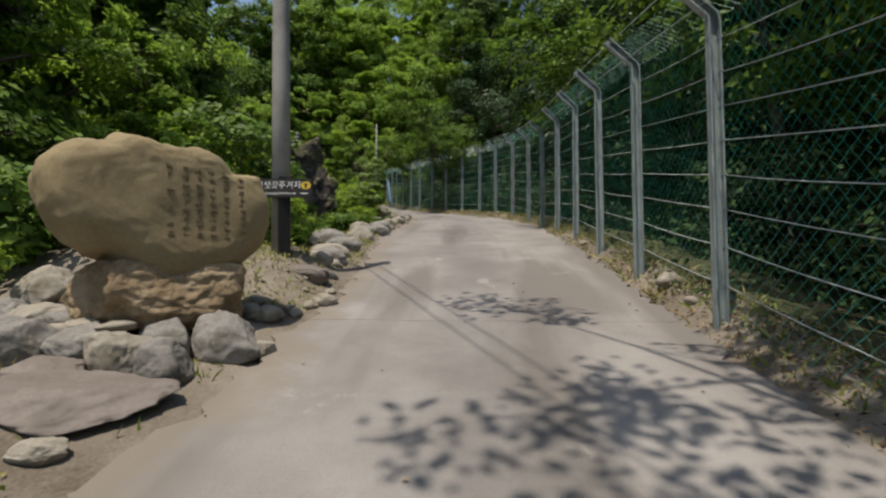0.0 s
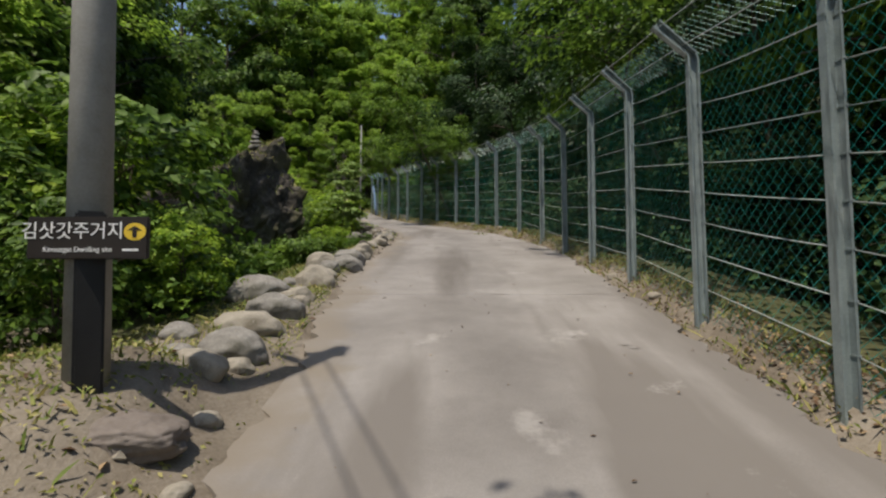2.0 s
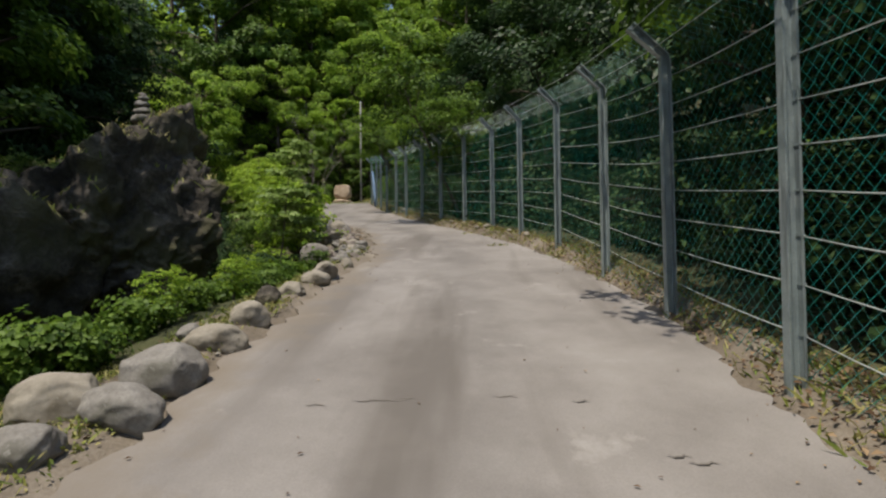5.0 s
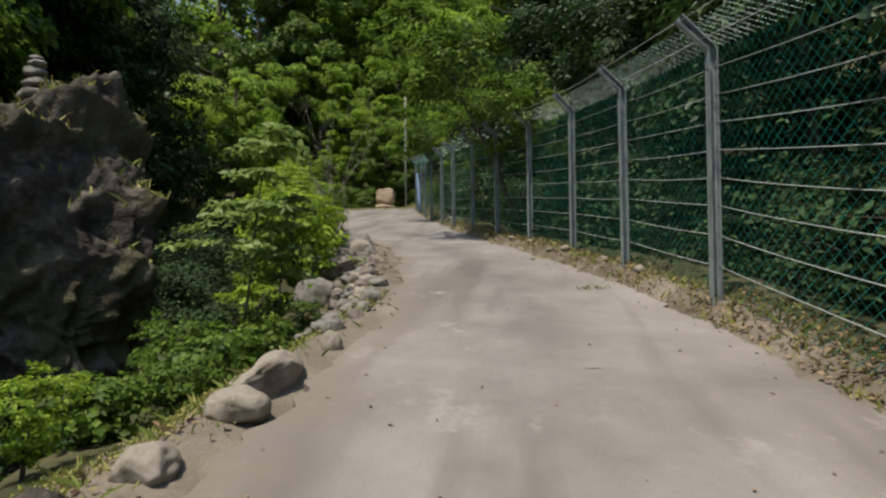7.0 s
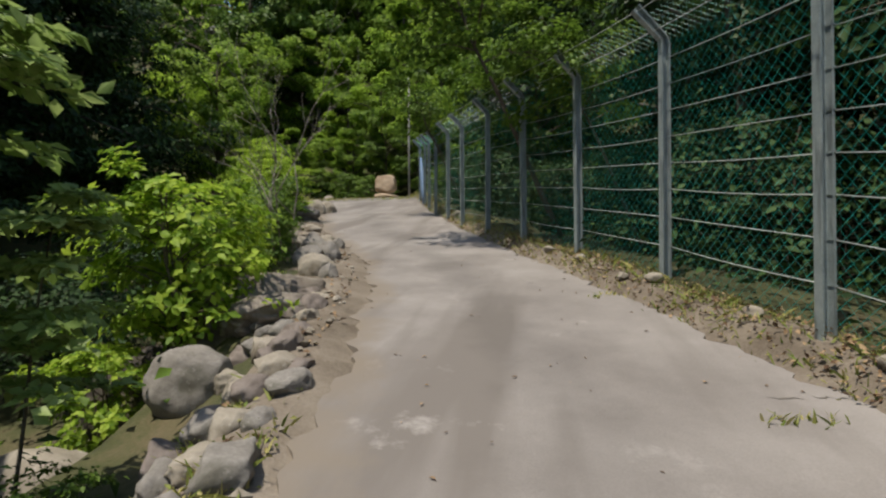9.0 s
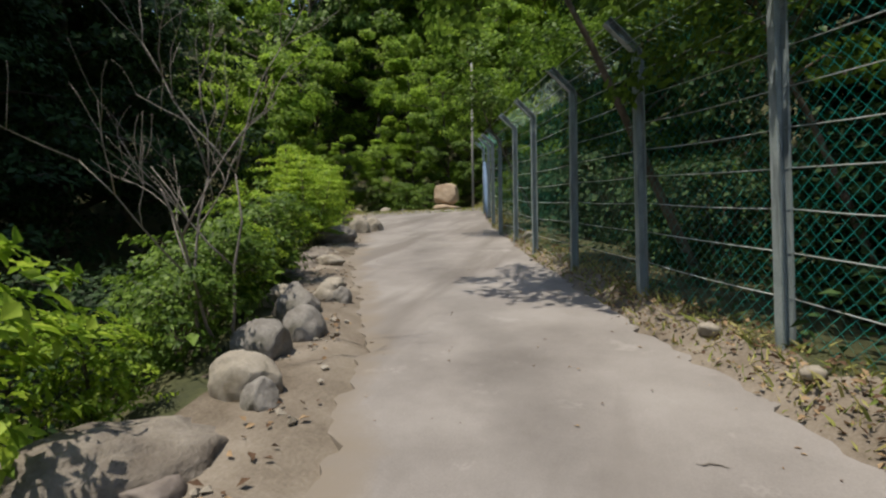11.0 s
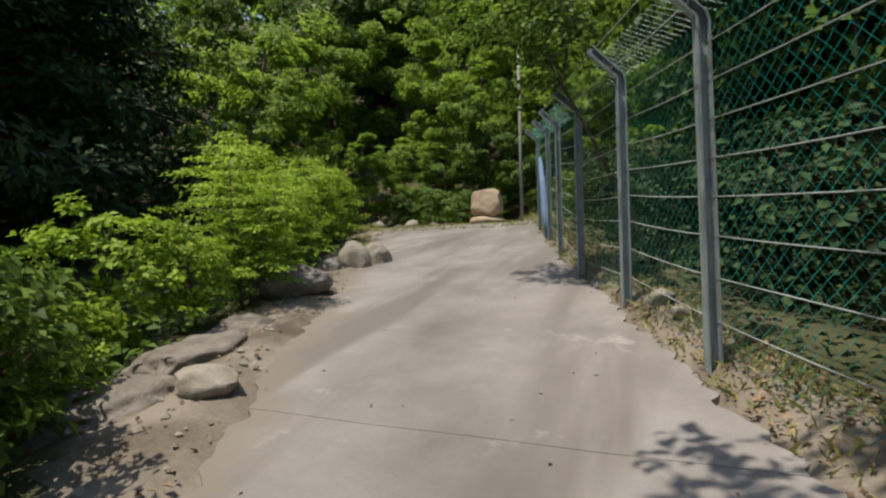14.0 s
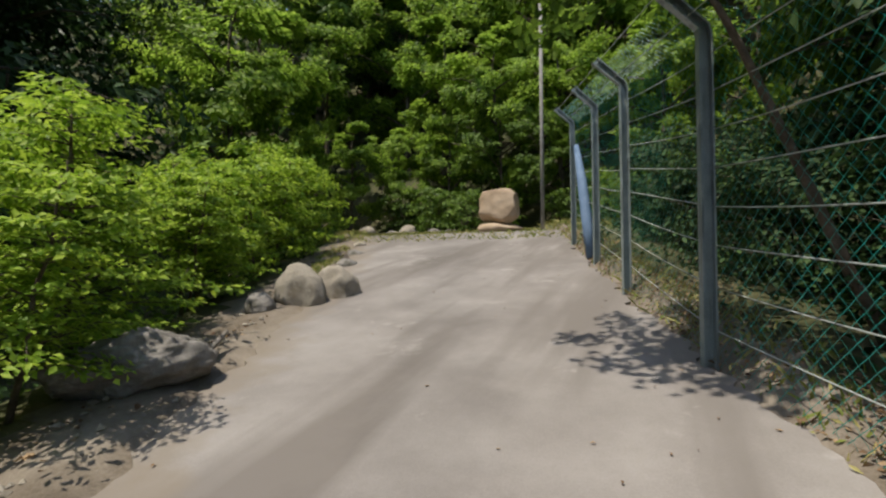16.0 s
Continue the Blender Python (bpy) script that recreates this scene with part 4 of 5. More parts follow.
# ---- utility pole with its sign ----
PX, PY = -1.2, 7.06
PZ = ground_z(PX, PY)
pole = thing("utility_pole", PX, PY, PZ, "grey concrete utility pole with crossarm and black guard", "pole")
pole.matrix_basis = pose(PX, PY, PZ, 0, -1.2, 0)
part("shaft", mesh_of("shaft", *tube([(0, 0, -0.3), (0, 0, 2), (0, 0, 3.6), (0, 0, 4.85)], [0.105, 0.098, 0.09, 0.082], 20), POLEGREY, True), pole)
guard = part("cable_guard", box_mesh("cable_guard", (-0.065, -0.13, -0.1), (0.065, -0.07, 0.82), BLACK, 0.012), pole, "black plastic cable guard")
guard.matrix_basis = pose(0, 0, 0, 0, 0, 38)
part("crossarm", box_mesh("crossarm", (-0.42, -0.04, 4.4), (0.14, 0.04, 4.48), GALV, 0.006), pole, "steel crossarm")
for dx in (-0.32, -0.1):
    part("insulator", mesh_of("insulator", *tube([(dx, 0, 4.48), (dx, 0, 4.52), (dx, 0, 4.56), (dx, 0, 4.6)], [0.02, 0.04, 0.035, 0.02], 10), WHITE, True), pole, "pale ceramic insulator")
for dx in (-0.32, -0.1):
    a = Vector((PX + dx - 0.09, PY, PZ + 4.6))
    pts = [a + Vector((0.375, -0.927, 0)) * 26 * u + Vector((0, 0, -u * (1 - u))) for u in np.linspace(0, 1, 27)]
    cable = new("overhead_cable", mesh_of("overhead_cable", *tube(pts, [0.009] * 27, 6), BLACK, True))
    tagged(cable, "black overhead cable strung from the utility pole", "cable", "overhead cables")


def text_mesh(body, size, mat):
    cu = bpy.data.curves.new("writing", "FONT")
    cu.body, cu.size, cu.align_x, cu.align_y, cu.extrude = body, size, "CENTER", "CENTER", 0.001
    tmp = new("writing", cu)
    me = bpy.data.meshes.new_from_object(tmp.evaluated_get(bpy.context.evaluated_depsgraph_get()))
    bpy.data.objects.remove(tmp)
    me.materials.clear()
    me.materials.append(mat)
    return me


sign = thing("direction_sign", PX + 0.08, PY - 0.135, 1.86, "dark brown direction sign with white lettering and yellow emblem", "sign", turn=0)
part("board", box_mesh("board", (-0.30, -0.012, -0.105), (0.30, 0.012, 0.105), SIGN, 0.006), sign)
part("bracket", box_mesh("bracket", (-0.05, 0.0125, -0.03), (0.03, 0.06, 0.03), GALV, 0.004), sign, "steel bracket")
for body, size, x, z in (("김삿갓주거지", 0.092, -0.072, 0.03), ("Kimsatgat Dwelling site", 0.036, -0.045, -0.058)):
    t = part("lettering", text_mesh(body, size, WHITE), sign, "white lettering")
    t.matrix_basis = pose(x, -0.0145, z, 90, 0, 0)
for k, wdt in ((0.225, 0.05),):
    t = part("small_mark", box_mesh("small_mark", (k - wdt, -0.0145, -0.065), (k + wdt * 0.6, -0.012, -0.054), WHITE), sign, "small unreadable white line")
disc = [(0.055 * math.cos(w) + 0.235, 0.043 * math.sin(w) + 0.03) for w in np.linspace(0, 2 * math.pi, 24, endpoint=False)]
part("emblem", mesh_of("emblem", [(x, -0.0145, z) for x, z in disc] + [(x, -0.0125, z) for x, z in disc], [tuple(range(24))] + [(i, (i + 1) % 24, 24 + (i + 1) % 24, 24 + i) for i in range(24)], YELLOW), sign, "round yellow emblem")
hat = [(-0.038, 0.004), (0.0, 0.028), (0.038, 0.004), (0.012, 0.008), (0.01, -0.03), (-0.01, -0.03), (-0.012, 0.008)]
part("emblem_mark", mesh_of("emblem_mark", [(0.235 + x, -0.0165, 0.03 + z) for x, z in hat], [tuple(range(len(hat)))], SIGN), sign, "dark mark on the emblem")

# ---- the rock outcrop with its cairn ----
crag = new("rock_outcrop", rock_mesh("rock_outcrop", (2.6, 2.3, 2.95), 12, DARKROCK, facets=12, lump=0.26, detail=7, fine=0.06, crag=0.13, tight=(0.66, 0.88), cuts=(((0.2, -0.85, -0.5), 0.46), ((1, -0.1, -0.25), 0.72), ((-0.55, -0.25, 0.8), 0.62))))
crag.matrix_basis = pose(-5.8, 18.4, 2.75, 0, 14, 20)
tagged(crag, "huge dark weathered boulder with mossy top", "rock")
crag2 = new("rock_outcrop", rock_mesh("rock_outcrop", (2.0, 1.6, 1.9), 19, DARKROCK, facets=11, lump=0.26, detail=5, fine=0.05, crag=0.085))
crag2.matrix_basis = pose(-6.5, 16.9, 2.5, 0, -8, 60)
tagged(crag2, "lower mossy shoulder of dark rock", "rock")

for x, y, sc in ((-5.6, 17.4, 0.22), (-5.2, 17.9, 0.18), (-6.4, 17.6, 0.25), (-7.4, 16.6, 0.3)):
    grow("bush", x, y, sc, dz=max(top_of(crag, x, y), top_of(crag2, x, y)) - ground_z(x, y))



def on_rock(rocks, n, seed, lo, hi, height, steep):
    """Tufts on the flatter tops of rocks."""
    g = np.random.default_rng(seed)
    bpy.context.view_layer.update()
    spots = []
    for x, y in zip(g.uniform(lo[0], hi[0], n), g.uniform(lo[1], hi[1], n)):
        best = None
        for ob in rocks:
            m = ob.matrix_world.inverted()
            hit, place, normal, _ = ob.ray_cast(m @ Vector((x, y, 50)), (m.to_3x3() @ Vector((0, 0, -1))).normalized())
            if hit and (best is None or (ob.matrix_world @ place).z > best[0].z):
                best = (ob.matrix_world @ place, ob.matrix_world.to_3x3() @ normal)
        if best and best[1].normalized().z > steep and noise.noise(best[0] * 0.9) > -0.12:
            spots.append(best[0])
    p = np.array([tuple(v) for v in spots])
    m = len(p)
    d = np.stack([g.normal(0, 0.5, m), g.normal(0, 0.5, m), np.ones(m)], 1) * (height * g.uniform(0.4, 1.2, (m, 1)))
    side = g.normal(0, 1, (m, 3)) * np.array([1, 1, 0])
    side = side / np.linalg.norm(side, axis=1, keepdims=True) * 0.016
    return np.stack([p - side - d * 0.1, p + side - d * 0.1, p + d * 0.6 + side, p + d * np.array([1.4, 1.4, 1.0])], 1)


tagged(new("rock_moss", quads("rock_moss", on_rock((crag, crag2), 9000, 21, (-8.4, 15.2), (-3.0, 20.5), 0.11, 0.55), GRASS)), "yellow-green moss and grass tufts on the outcrop", "moss", kind="stuff")

# ---- stones along the open edge ----
EDGE = [(-0.69, 7.3, 0.1, 0.08, 0.07, 1), (-0.98, 7.75, 0.21, 0.15, 0.14, 1), (-0.98, 8.3, 0.28, 0.2, 0.2, 0), (-0.85, 8.06, 0.12, 0.1, 0.1, 1), (-1.55, 8.6, 0.16, 0.12, 0.12, 0), (-1.12, 8.98, 0.34, 0.23, 0.18, 1), (-1.3, 8.1, 0.14, 0.12, 0.1, 0),
        (-1.48, 10.08, 0.38, 0.22, 0.23, 0), (-1.06, 9.46, 0.29, 0.22, 0.21, 0), (-1.06, 10.08, 0.24, 0.15, 0.17, 1), (-0.95, 9.92, 0.1, 0.08, 0.1, 1), (-1.1, 11.02, 0.28, 0.2, 0.25, 1), (-1.4, 11.0, 0.14, 0.12, 0.13, 0), (-1.2, 11.6, 0.26, 0.18, 0.16, 1), (-1.15, 12.05, 0.2, 0.15, 0.14, 0),
        (-1.36, 12.52, 0.27, 0.2, 0.21, 1), (-0.99, 12.5, 0.27, 0.17, 0.18, 0), (-1.06, 13.0, 0.32, 0.23, 0.23, 0), (-1.03, 13.72, 0.24, 0.17, 0.16, 1), (-1.36, 13.9, 0.12, 0.1, 0.11, 0), (-1.04, 14.36, 0.19, 0.16, 0.18, 4), (-1.16, 15.1, 0.14, 0.12, 0.18, 2), (-1.08, 15.6, 0.18, 0.14, 0.12, 1),
        (-0.98, 16.25, 0.2, 0.16, 0.13, 1), (-0.86, 17.5, 0.1, 0.09, 0.12, 4),
        (-4.1, 20.6, 0.7, 0.45, 0.6, 1), (-3.3, 20.3, 0.75, 0.5, 0.7, 1), (-2.35, 20.7, 0.35, 0.3, 0.32, 0),
        (-2.65, 22.3, 0.75, 0.95, 0.4, 3), (-2.2, 21.75, 0.45, 0.6, 0.25, 3), (-3.9, 22.0, 0.6, 0.5, 0.75, 2), (-2.27, 23.24, 0.14, 0.12, 0.15, 0), (-2.52, 23.4, 0.28, 0.18, 0.26, 1), (-2.97, 24.15, 0.28, 0.22, 0.26, 0), (-2.9, 24.66, 0.22, 0.2, 0.25, 0),
        (-3.42, 25.3, 0.28, 0.22, 0.28, 0), (-3.9, 25.8, 0.3, 0.2, 0.2, 1), (-3.46, 25.98, 0.2, 0.19, 0.19, 1), (-3.26, 25.98, 0.14, 0.14, 0.16, 0), (-3.68, 26.4, 0.15, 0.13, 0.12, 1), (-3.78, 26.7, 0.2, 0.16, 0.15, 1), (-5.05, 28.75, 0.3, 0.26, 0.14, 1), (-5.5, 28.5, 0.6, 0.95, 0.28, 3), (-6.0, 29.6, 0.6, 0.85, 0.3, 3), (-6.3, 30.5, 0.45, 0.55, 0.3, 3),
        (-7.66, 34.85, 0.38, 0.3, 0.46, 1), (-7.4, 35.35, 0.36, 0.3, 0.44, 1), (-7.75, 34.2, 0.2, 0.2, 0.2, 0), (-8.1, 36.4, 0.2, 0.2, 0.18, 0), (-8.9, 37.8, 0.22, 0.3, 0.18, 0), (-9.6, 39.2, 0.2, 0.25, 0.16, 0), (-10.4, 40.6, 0.2, 0.25, 0.15, 1),
        (-11.93, 46.3, 0.5, 0.36, 0.36, 4), (-13.6, 46.0, 0.36, 0.3, 0.3, 4), (-12.7, 46.4, 0.3, 0.3, 0.2, 0), (-10.7, 45.8, 0.35, 0.3, 0.2, 0), (-9.8, 45.5, 0.3, 0.3, 0.2, 0)]
KIND = {0: (GREYSTONE, "rounded grey field stone edging the lane"), 1: (PALESTONE, "pale weathered field stone edging the lane"), 2: (DARKROCK, "dark lichened boulder at the drop"),
        3: (ROUGHSTONE, "flat tan bedrock ledge at the lane edge"), 4: (PALESTONE, "white angular rock at the far turn")}
for i, (x, y, sx, sy, sz, k) in enumerate(EDGE):
    ledge, turn = k == 3, (i * 53) % 40 - 20
    stone(x, y, (sx, sy, sz), 200 + i, KIND[k][0], KIND[k][1], (0.62 if y < 25 else 0.74) if ledge else 0.52 if y < 12 else 0.44, turn, facets=12 if ledge else 8, tight=(0.62, 0.9) if ledge else (0.7, 0.93),
          lump=0.2 if ledge else 0.11, detail=5, fine=0.05 if ledge else 0.015, crag=0.05 if ledge else 0.0)
stone(-6.8, 31.9, (0.38, 0.8, 0.42), 290, GREYSTONE, "long grey lichened boulder at the drop", 0.42, -16, facets=16, tight=(0.55, 0.85), detail=6, lump=0.2, fine=0.05, crag=0.07)
stone(-0.98, 16.75, (0.17, 0.46, 0.16), 291, PALESTONE, "long low kerb rock beside the concrete", 0.4, -4, facets=12, detail=5, lump=0.12, tight=(0.6, 0.85), crag=0.03)
# dry stone revetment holding the lane above the ravine
wallrnd = random.Random(77)
for row in range(4):
    y = 17.75 + 0.11 * row
    while y < 22.4:
        r = wallrnd.uniform(0.13, 0.23)
        x = float(left_edge(y)) - 0.34 - 0.15 * row - (0.22 if y > 20.4 else 0.0)
        stone(x, y + r, (r * 0.9, r * 1.15, r * 0.72), wallrnd.randint(500, 9000), (GREYSTONE, PALESTONE, PINKGREY)[wallrnd.randint(0, 2)], "rough angular rock in the dry stone edge", 0.35, wallrnd.uniform(-30, 30), "wall_stone", "dry stone edge",
              lift=-0.06, facets=16, tight=(0.45, 0.75), detail=4, lump=0.12, crag=0.06)
        y += r * wallrnd.uniform(1.9, 2.5)
for i, (x, y, r) in enumerate([(2.98, 6.75, 0.14), (2.92, 6.1, 0.08), (2.96, 11.6, 0.09), (2.98, 10.2, 0.08), (2.3, 20.3, 0.1), (1.55, 22.6, 0.1), (1.3, 22.95, 0.07), (2.0, 21.4, 0.08), (-1.75, 31.3, 0.15), (-1.6, 30.9, 0.1), (0.55, 24.9, 0.09), (0.95, 24.0, 0.08)]):
    stone(x, y, (r, r * 0.85, r * 0.6), 300 + i, PALESTONE, "small pale stone lying in the fence verge", 0.25, i * 70, group="stones in the fence verge", detail=3)

# small cairn on top of the outcrop
CAIRN = thing("stone_cairn", -4.78, 18.35, top_of(crag, -4.78, 18.35) + 0.02, "little stacked cairn of grey stones on the outcrop", "cairn")
h = -0.1
for i, r in enumerate((0.2, 0.17, 0.14, 0.1, 0.07)):
    c = part("cairn_stone", rock_mesh("cairn_stone", (r, r * 0.9, r * 0.5), 400 + i, GREYSTONE, detail=3), CAIRN)
    h += r * 0.42
    c.matrix_basis = pose(0.02 * (i % 2), 0, h, 0, 0, i * 60)
    h += r * 0.42

# ---- far turn: boulder on a slab, slim pole ----
far = thing("standing_boulder", -7.45, 43.2, ground_z(-7.45, 43.2), "pinkish-tan upright boulder resting on a flat base stone", "monument")
b = part("boulder", rock_mesh("boulder", (0.68, 0.5, 0.58), 33, PINKSTONE, facets=4, lump=0.08, detail=5, fine=0.015, cuts=(((0, -1, 0.1), 0.6), ((-1, 0, 0), 0.8), ((1, 0, 0.1), 0.82), ((-0.1, 0, 1), 0.8))), far)
b.matrix_basis = pose(0.03, 0, 0.80)
b = part("base_stone", rock_mesh("base_stone", (0.78, 0.55, 0.22), 35, PINKSTONE, facets=9, lump=0.1, detail=4), far)
b.matrix_basis = pose(0, 0, 0.13)
pole2 = thing("slim_pole", -6.35, 44.2, ground_z(-6.35, 44.2), "slim weathered grey pole beside the standing boulder", "pole")
part("shaft", mesh_of("shaft", *tube([(0, 0, -0.3), (0, 0, 3), (0, 0, 7.2)], [0.06, 0.056, 0.05], 14), POLEGREY, True), pole2)
part("cap", mesh_of("cap", *tube([(0, 0, 7.2), (0, 0, 7.24)], [0.06, 0.03], 14), GALV), pole2)

# blue netting rolled up and leaning on an end post
tarp = new("rolled_net", mesh_of("rolled_net", *tube([(-4.2, 38.15, ground_z(-4.2, 38.15)), (-4.28, 38.3, 6.6), (-4.42, 38.7, 7.4), (-4.6, 39.3, 8.2)], [0.09, 0.1, 0.09, 0.05], 9), BLUETARP, True))
tagged(tarp, "faded blue net roll leaning against a fence post", "net")


# ---- a leafless shrub ----
def twigs(seed, height):
    r = random.Random(seed)
    out = []

    def grow_twig(p, d, length, radius, level):
        pts = [p]
        for _ in range(4):
            d = (d + Vector((r.gauss(0, 0.16), r.gauss(0, 0.16), r.gauss(0.03, 0.1)))).normalized()
            pts.append(pts[-1] + d * length / 4)
        out.append(tube(pts, [radius * (1 - 0.14 * k) for k in range(5)], 5))
        if level < 3:
            for _ in range(3):
                k = r.randint(2, 4)
                side = Vector((r.gauss(0, 1), r.gauss(0, 1), r.uniform(0.0, 0.9))).normalized()
                grow_twig(pts[k], (d * 0.9 + side * 0.75).normalized(), length * r.uniform(0.5, 0.75), radius * 0.55, level + 1)

    for _ in range(1):
        grow_twig(Vector((r.uniform(-0.12, 0.12), r.uniform(-0.12, 0.12), -0.1)), Vector((r.gauss(0, 0.2), r.gauss(0, 0.2), 1)).normalized(), height * 0.5, 0.017, 0)
    return joined(out)


bare = thing("bare_shrub", -3.3, 24.0, ground_z(-3.3, 24.0), "leafless grey shrub with fine branching twigs", "shrub")
for k in range(3):
    part("stem", mesh_of("stem", *twigs(5 + k, 3.2), DEADWOOD, True), bare)
branch = new("dead_branch", mesh_of("dead_branch", *tube([(-6.62, 32.3, 5.06), (-6.72, 32.55, 5.16), (-6.85, 32.85, 5.27)], [0.03, 0.028, 0.02], 7), DEADWOOD, True))
tagged(branch, "bleached dead branch lying against a boulder", "branch")


# ---- litter, grass, pebbles and undergrowth ----
def scatter(name, n, seed, region, length, width, mat, tilt, label, category, lift=0.0, rise=0.0):
    """Loose leaves or blades over the ground; region maps random pairs to places."""
    g = np.random.default_rng(seed)
    x, y = region(g, n)
    z = land(x, y) + lift + g.random(len(x)) * rise
    m = len(x)
    up = np.stack([g.normal(0, tilt, m), g.normal(0, tilt, m), np.ones(m)], 1)
    up /= np.linalg.norm(up, axis=1, keepdims=True)
    go = g.normal(0, 1, (m, 3))
    go -= up * (go * up).sum(1, keepdims=True)
    go /= np.linalg.norm(go, axis=1, keepdims=True)
    side = np.cross(up, go)
    s = g.uniform(0.6, 1.35, (m, 1))
    p = np.stack([x, y, z], 1)
    ln, wd, fold = go * length * s, side * width * 0.5 * s, up * width * 0.3 * s
    ob = new(name, quads(name, np.stack([p, p + ln * 0.5 + wd + fold, p + ln, p + ln * 0.5 - wd + fold], 1), mat))
    return tagged(ob, label, category, kind="stuff")


def blades(name, n, seed, region, height, mat, label):
    g = np.random.default_rng(seed)
    x, y = region(g, n)
    m = len(x)
    p = np.stack([x, y, land(x, y) - 0.01], 1)
    d = np.stack([g.normal(0, 0.5, m), g.normal(0, 0.5, m), np.ones(m)], 1) * (height * g.uniform(0.4, 1.2, (m, 1)))
    side = g.normal(0, 1, (m, 3)) * np.array([1, 1, 0])
    side = side / np.linalg.norm(side, axis=1, keepdims=True) * 0.009
    bend = d * np.array([1.0, 1.0, 0.35])
    ob = new(name, quads(name, np.stack([p - side, p + side, p + d * 0.6 + side * 0.7, p + d + bend * np.array([0.5, 0.5, 0.0])], 1), mat))
    return tagged(ob, label, "grass", kind="stuff")


def right_verge(g, n):
    y = g.uniform(-2, 42, n)
    w = g.beta(1.6, 1.6, n)
    clump = np.sin(2.3 * y + 3 * np.sin(0.9 * y)) * 0.5 + 0.5
    keep = g.random(n) < 0.45 + 0.55 * clump
    y, w = y[keep], w[keep]
    return right_edge(y) - 0.06 + 0.75 * w, y


def left_verge(g, n):
    y = g.uniform(1, 40, n)
    w = g.beta(1.4, 1.2, n)
    clump = np.sin(1.7 * y + 2 * np.sin(1.3 * y) + 6 * w)
    keep = g.random(n) < 0.12 + 0.88 * (clump > 0.1)
    y, w = y[keep], w[keep]
    return left_edge(y) - 0.12 - w * np.where(y < 9, 2.6, np.where(y < 13, 0.9, 0.65)), y


def near_verge(g, n):
    x, y = left_verge(g, n)
    k = (y < 20) | (y > 36)
    return x[k], y[k]


def left_slope(g, n):
    y = g.uniform(2, 46, n)
    d = np.where(y < 9, 3.2, 1.2) + 9 * g.random(n) ** 1.4
    keep = (g.random(n) < np.where((y > 14) & (y < 25), 0.05, 0.25)) | (y < 13) | (y > 38) | (d > 7)
    return (left_edge(y) - d)[keep], y[keep]


def behind_fence(g, n):
    y = g.uniform(-3, 44, n)
    return right_edge(y) + 0.55 + 6 * g.random(n) ** 1.3, y


def pole_verge(g, n):
    y = g.uniform(6.0, 13.5, n)
    w = g.random(n)
    keep = np.sin(3.1 * y + 5 * w) + np.sin(1.3 * y + 9 * w) + g.normal(0, 0.6, n) > -0.5
    y, w = y[keep], w[keep]
    return left_edge(y) - 0.08 - 1.5 * w, y


def far_turn(g, n):
    return g.uniform(-13, 2, n), g.uniform(41, 48, n)


scatter("leaf_litter", 13000, 1, right_verge, 0.046, 0.027, DRYLEAF, 0.5, "dry brown fallen leaves along the fence foot", "leaf litter", 0.004, 0.05)
scatter("leaf_litter", 1500, 2, left_verge, 0.06, 0.035, DRYLEAF, 0.4, "sparse dry leaves on the sandy verge", "leaf litter", 0.004, 0.015)
blades("verge_grass", 9000, 3, right_verge, 0.09, GRASS, "thin yellowing grass at the fence foot")
blades("verge_grass", 12000, 4, near_verge, 0.08, GRASS, "short patchy grass among the edge stones")
scatter("verge_weeds", 9000, 18, pole_verge, 0.032, 0.016, GRASS, 0.9, "sparse low yellow-green weeds round the pole and stones", "weeds", 0.0, 0.03)
scatter("verge_weeds", 26000, 14, near_verge, 0.035, 0.017, GRASS, 1.0, "low yellow-green weeds among the edge stones", "weeds", 0.0, 0.035)
scatter("verge_weeds", 5500, 17, right_verge, 0.05, 0.015, GRASS, 1.0, "low yellow-green weeds at the fence foot", "weeds", 0.0, 0.03)
for k, (x, y) in enumerate([(1.52, 19.92), (1.74, 19.95), (0.98, 22.5), (1.1, 22.6)]):
    tuft = blades("weed_tuft", 16, 60 + k, lambda g, n, x=x, y=y: (g.normal(x, 0.045, n), g.normal(y, 0.03, n)), 0.06, GRASS, "small weed tuft in the edge of the concrete")
    tuft.location.z = 0.085
blades("meadow_grass", 14000, 5, far_turn, 0.16, GRASS, "sunlit grass at the far turn")
scatter("undergrowth", 34000, 6, left_slope, 0.13, 0.075, LEAF, 0.5, "low leafy undergrowth covering the slope", "undergrowth", 0.03, 0.4)
scatter("undergrowth", 16000, 7, behind_fence, 0.10, 0.055, LEAFDEEP, 0.6, "undergrowth behind the fence, shade put into its leaf colour", "undergrowth", 0.03, 0.5)


def woods(g, n):
    y = g.uniform(55, 150, n)
    x = g.uniform(-80, 55, n)
    keep = np.sin(0.35 * x + 1.1) * np.sin(0.3 * y) + 0.6 * np.sin(0.8 * x - 0.5 * y) > -0.5
    return x[keep], y[keep]


def side_woods(g, n):
    y = g.uniform(-30, 70, n)
    x = np.where(g.random(n) < 0.6, g.uniform(-70, -18, n), g.uniform(13, 60, n))
    return x, y


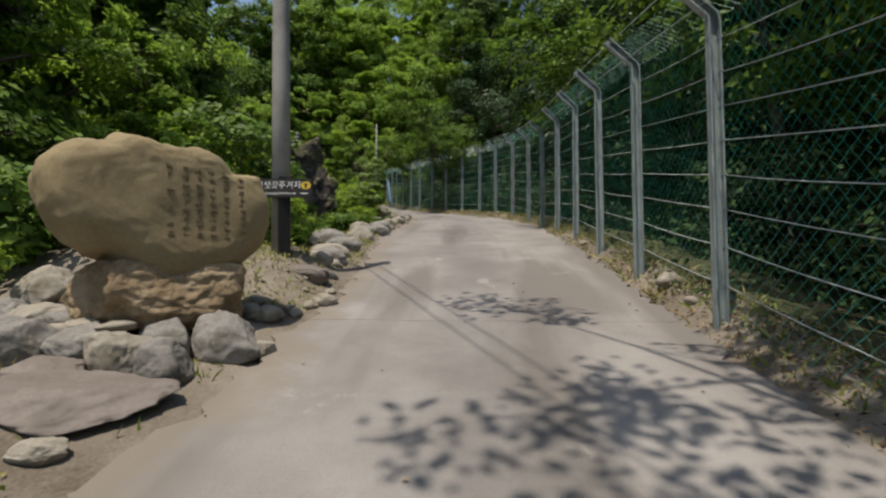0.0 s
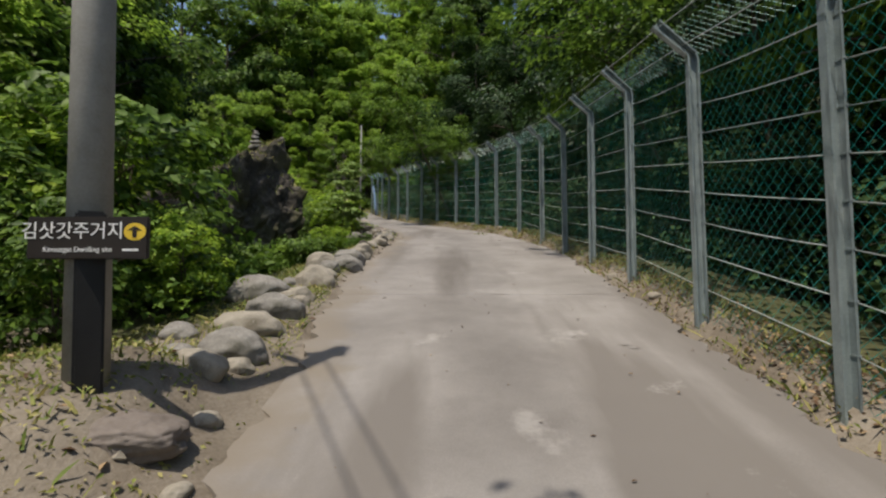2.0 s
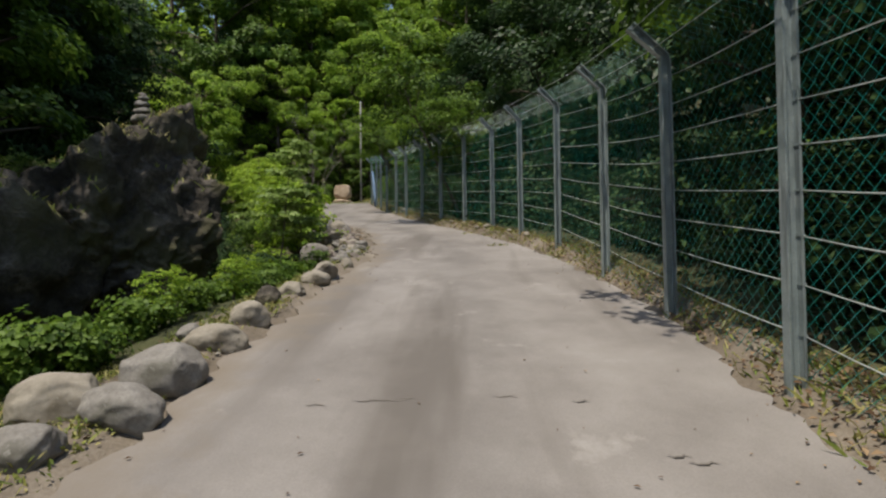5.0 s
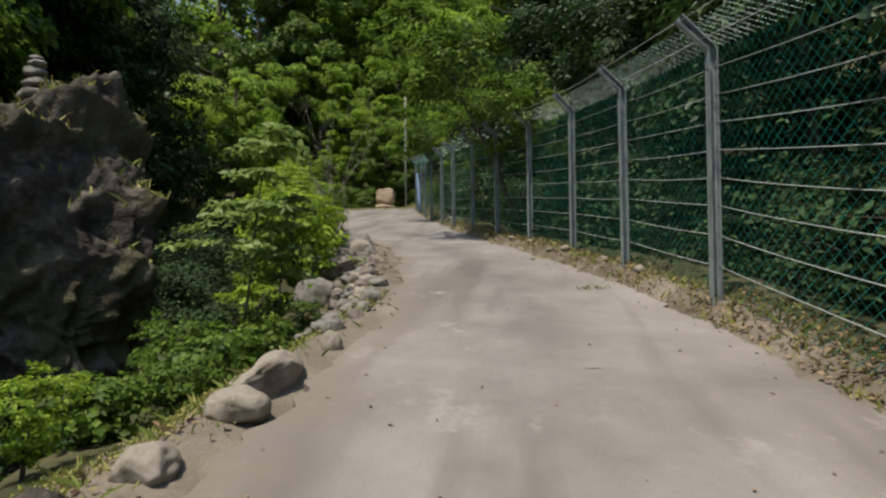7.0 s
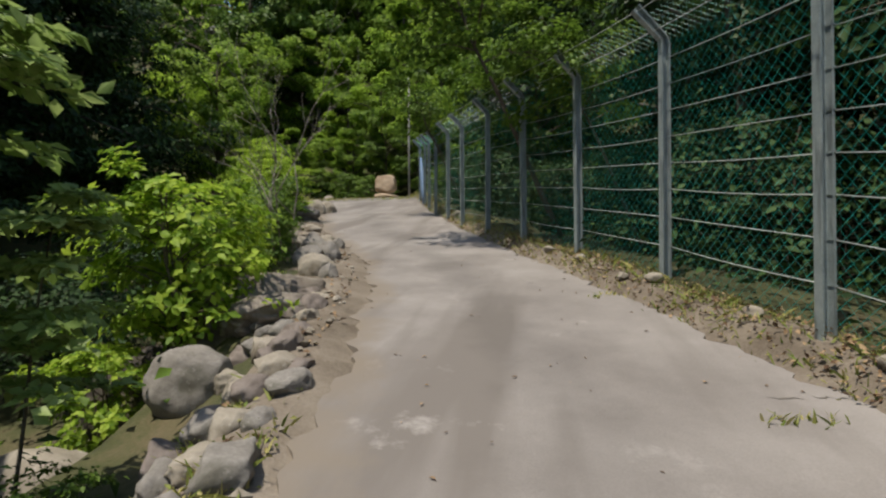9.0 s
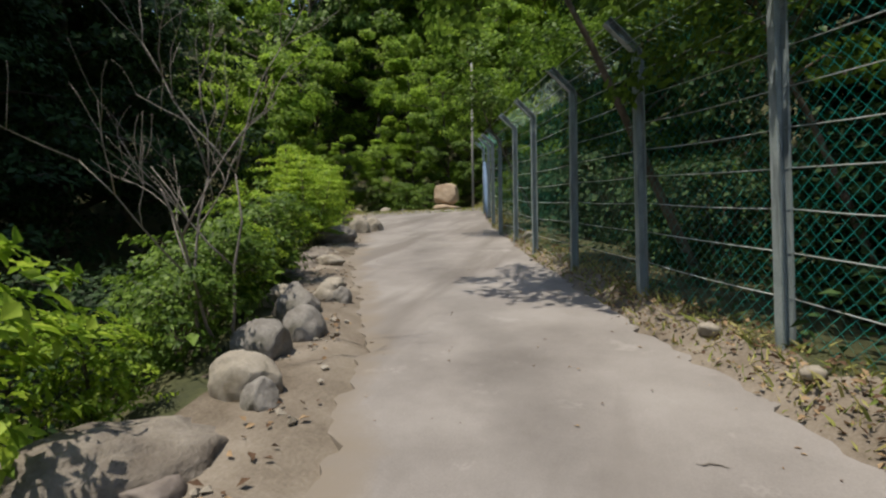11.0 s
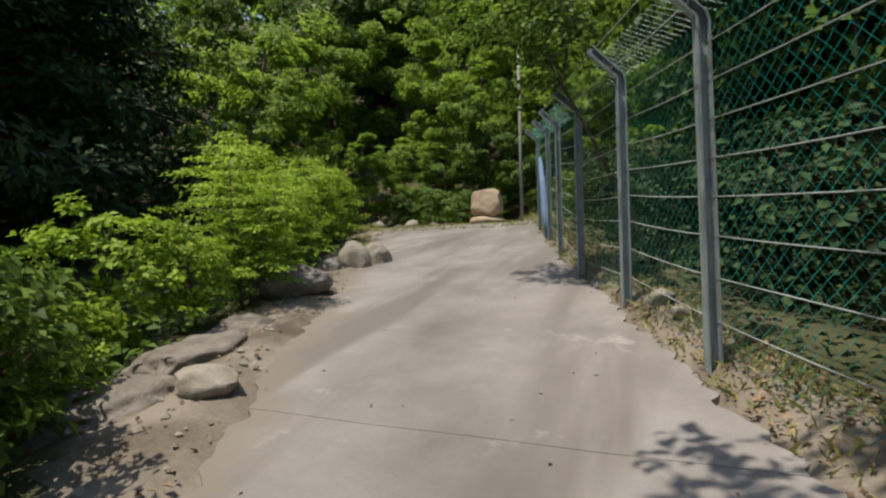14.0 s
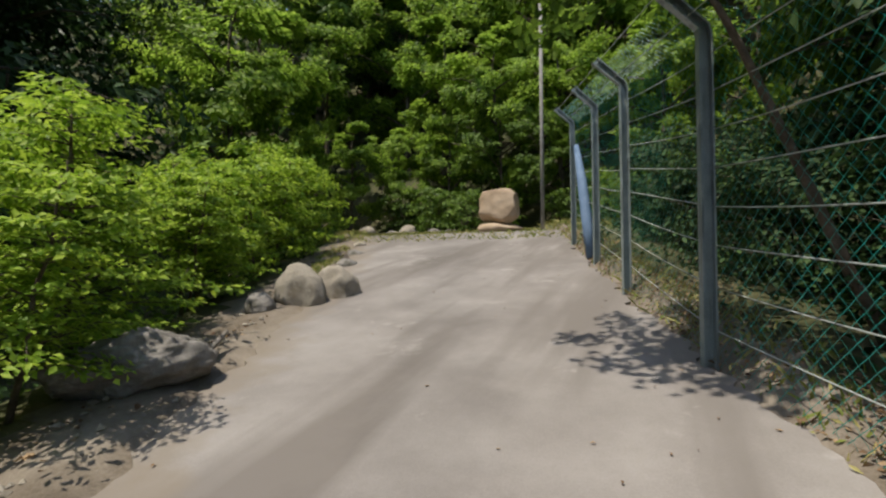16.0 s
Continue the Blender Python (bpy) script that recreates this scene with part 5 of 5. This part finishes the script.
scatter("far_woods", 42000, 8, woods, 0.75, 0.5, LEAFSUN, 0.8, "far wooded hillside in summer leaf, coloured bright as if sunlit", "woods", 0.2, 8.0)
scatter("far_woods", 42000, 9, side_woods, 0.6, 0.4, LEAFDARK, 0.8, "woods on the valley sides, leaf colour darkened as if shaded", "woods", 0.2, 7.0)



def lane_bits():
    g = np.random.default_rng(15)
    y = g.uniform(2, 42, 420)
    u = g.beta(0.7, 0.6, 420)
    x = left_edge(y) + (right_edge(y) - left_edge(y)) * (0.02 + 0.96 * u)
    z = road_z(y) + 0.006
    go = g.normal(0, 1, (420, 3)) * np.array([1, 1, 0.05])
    go /= np.linalg.norm(go, axis=1, keepdims=True)
    side = np.stack([-go[:, 1], go[:, 0], np.zeros(420)], 1)
    s = g.uniform(0.3, 0.9, (420, 1))
    p = np.stack([x, y, z], 1)
    fold = np.array([0, 0, 0.008]) * s
    ob = new("lane_litter", quads("lane_litter", np.stack([p, p + go * 0.025 * s + side * 0.012 * s + fold, p + go * 0.05 * s, p + go * 0.025 * s - side * 0.012 * s + fold], 1), DRYLEAF))
    tagged(ob, "stray dry leaves and twig bits on the concrete", "leaf litter", kind="stuff")


lane_bits()
# pebbles
g = np.random.default_rng(12)
pv, pf = [], []
px, py = left_verge(g, 900)
for x, y in zip(px, py):
    r = float(g.uniform(0.012, 0.045))
    z = ground_z(x, y) + r * 0.2
    o = len(pv)
    c = [Vector((g.normal(0, 1), g.normal(0, 1), g.normal(0, 0.7))).normalized() * r * 0.3 for _ in range(6)]
    pv += [Vector((x, y, z)) + v + w for v, w in zip((Vector((r, 0, 0)), Vector((0, r, 0)), Vector((-r, 0, 0)), Vector((0, -r, 0)), Vector((0, 0, r * 0.7)), Vector((0, 0, -r))), c)]
    pf += [(o, o + 1, o + 4), (o + 1, o + 2, o + 4), (o + 2, o + 3, o + 4), (o + 3, o, o + 4), (o + 1, o, o + 5), (o + 2, o + 1, o + 5), (o + 3, o + 2, o + 5), (o, o + 3, o + 5)]
tagged(new("pebbles", mesh_of("pebbles", pv, pf, PALESTONE)), "small pale pebbles strewn over the sandy verge", "pebbles", kind="stuff")
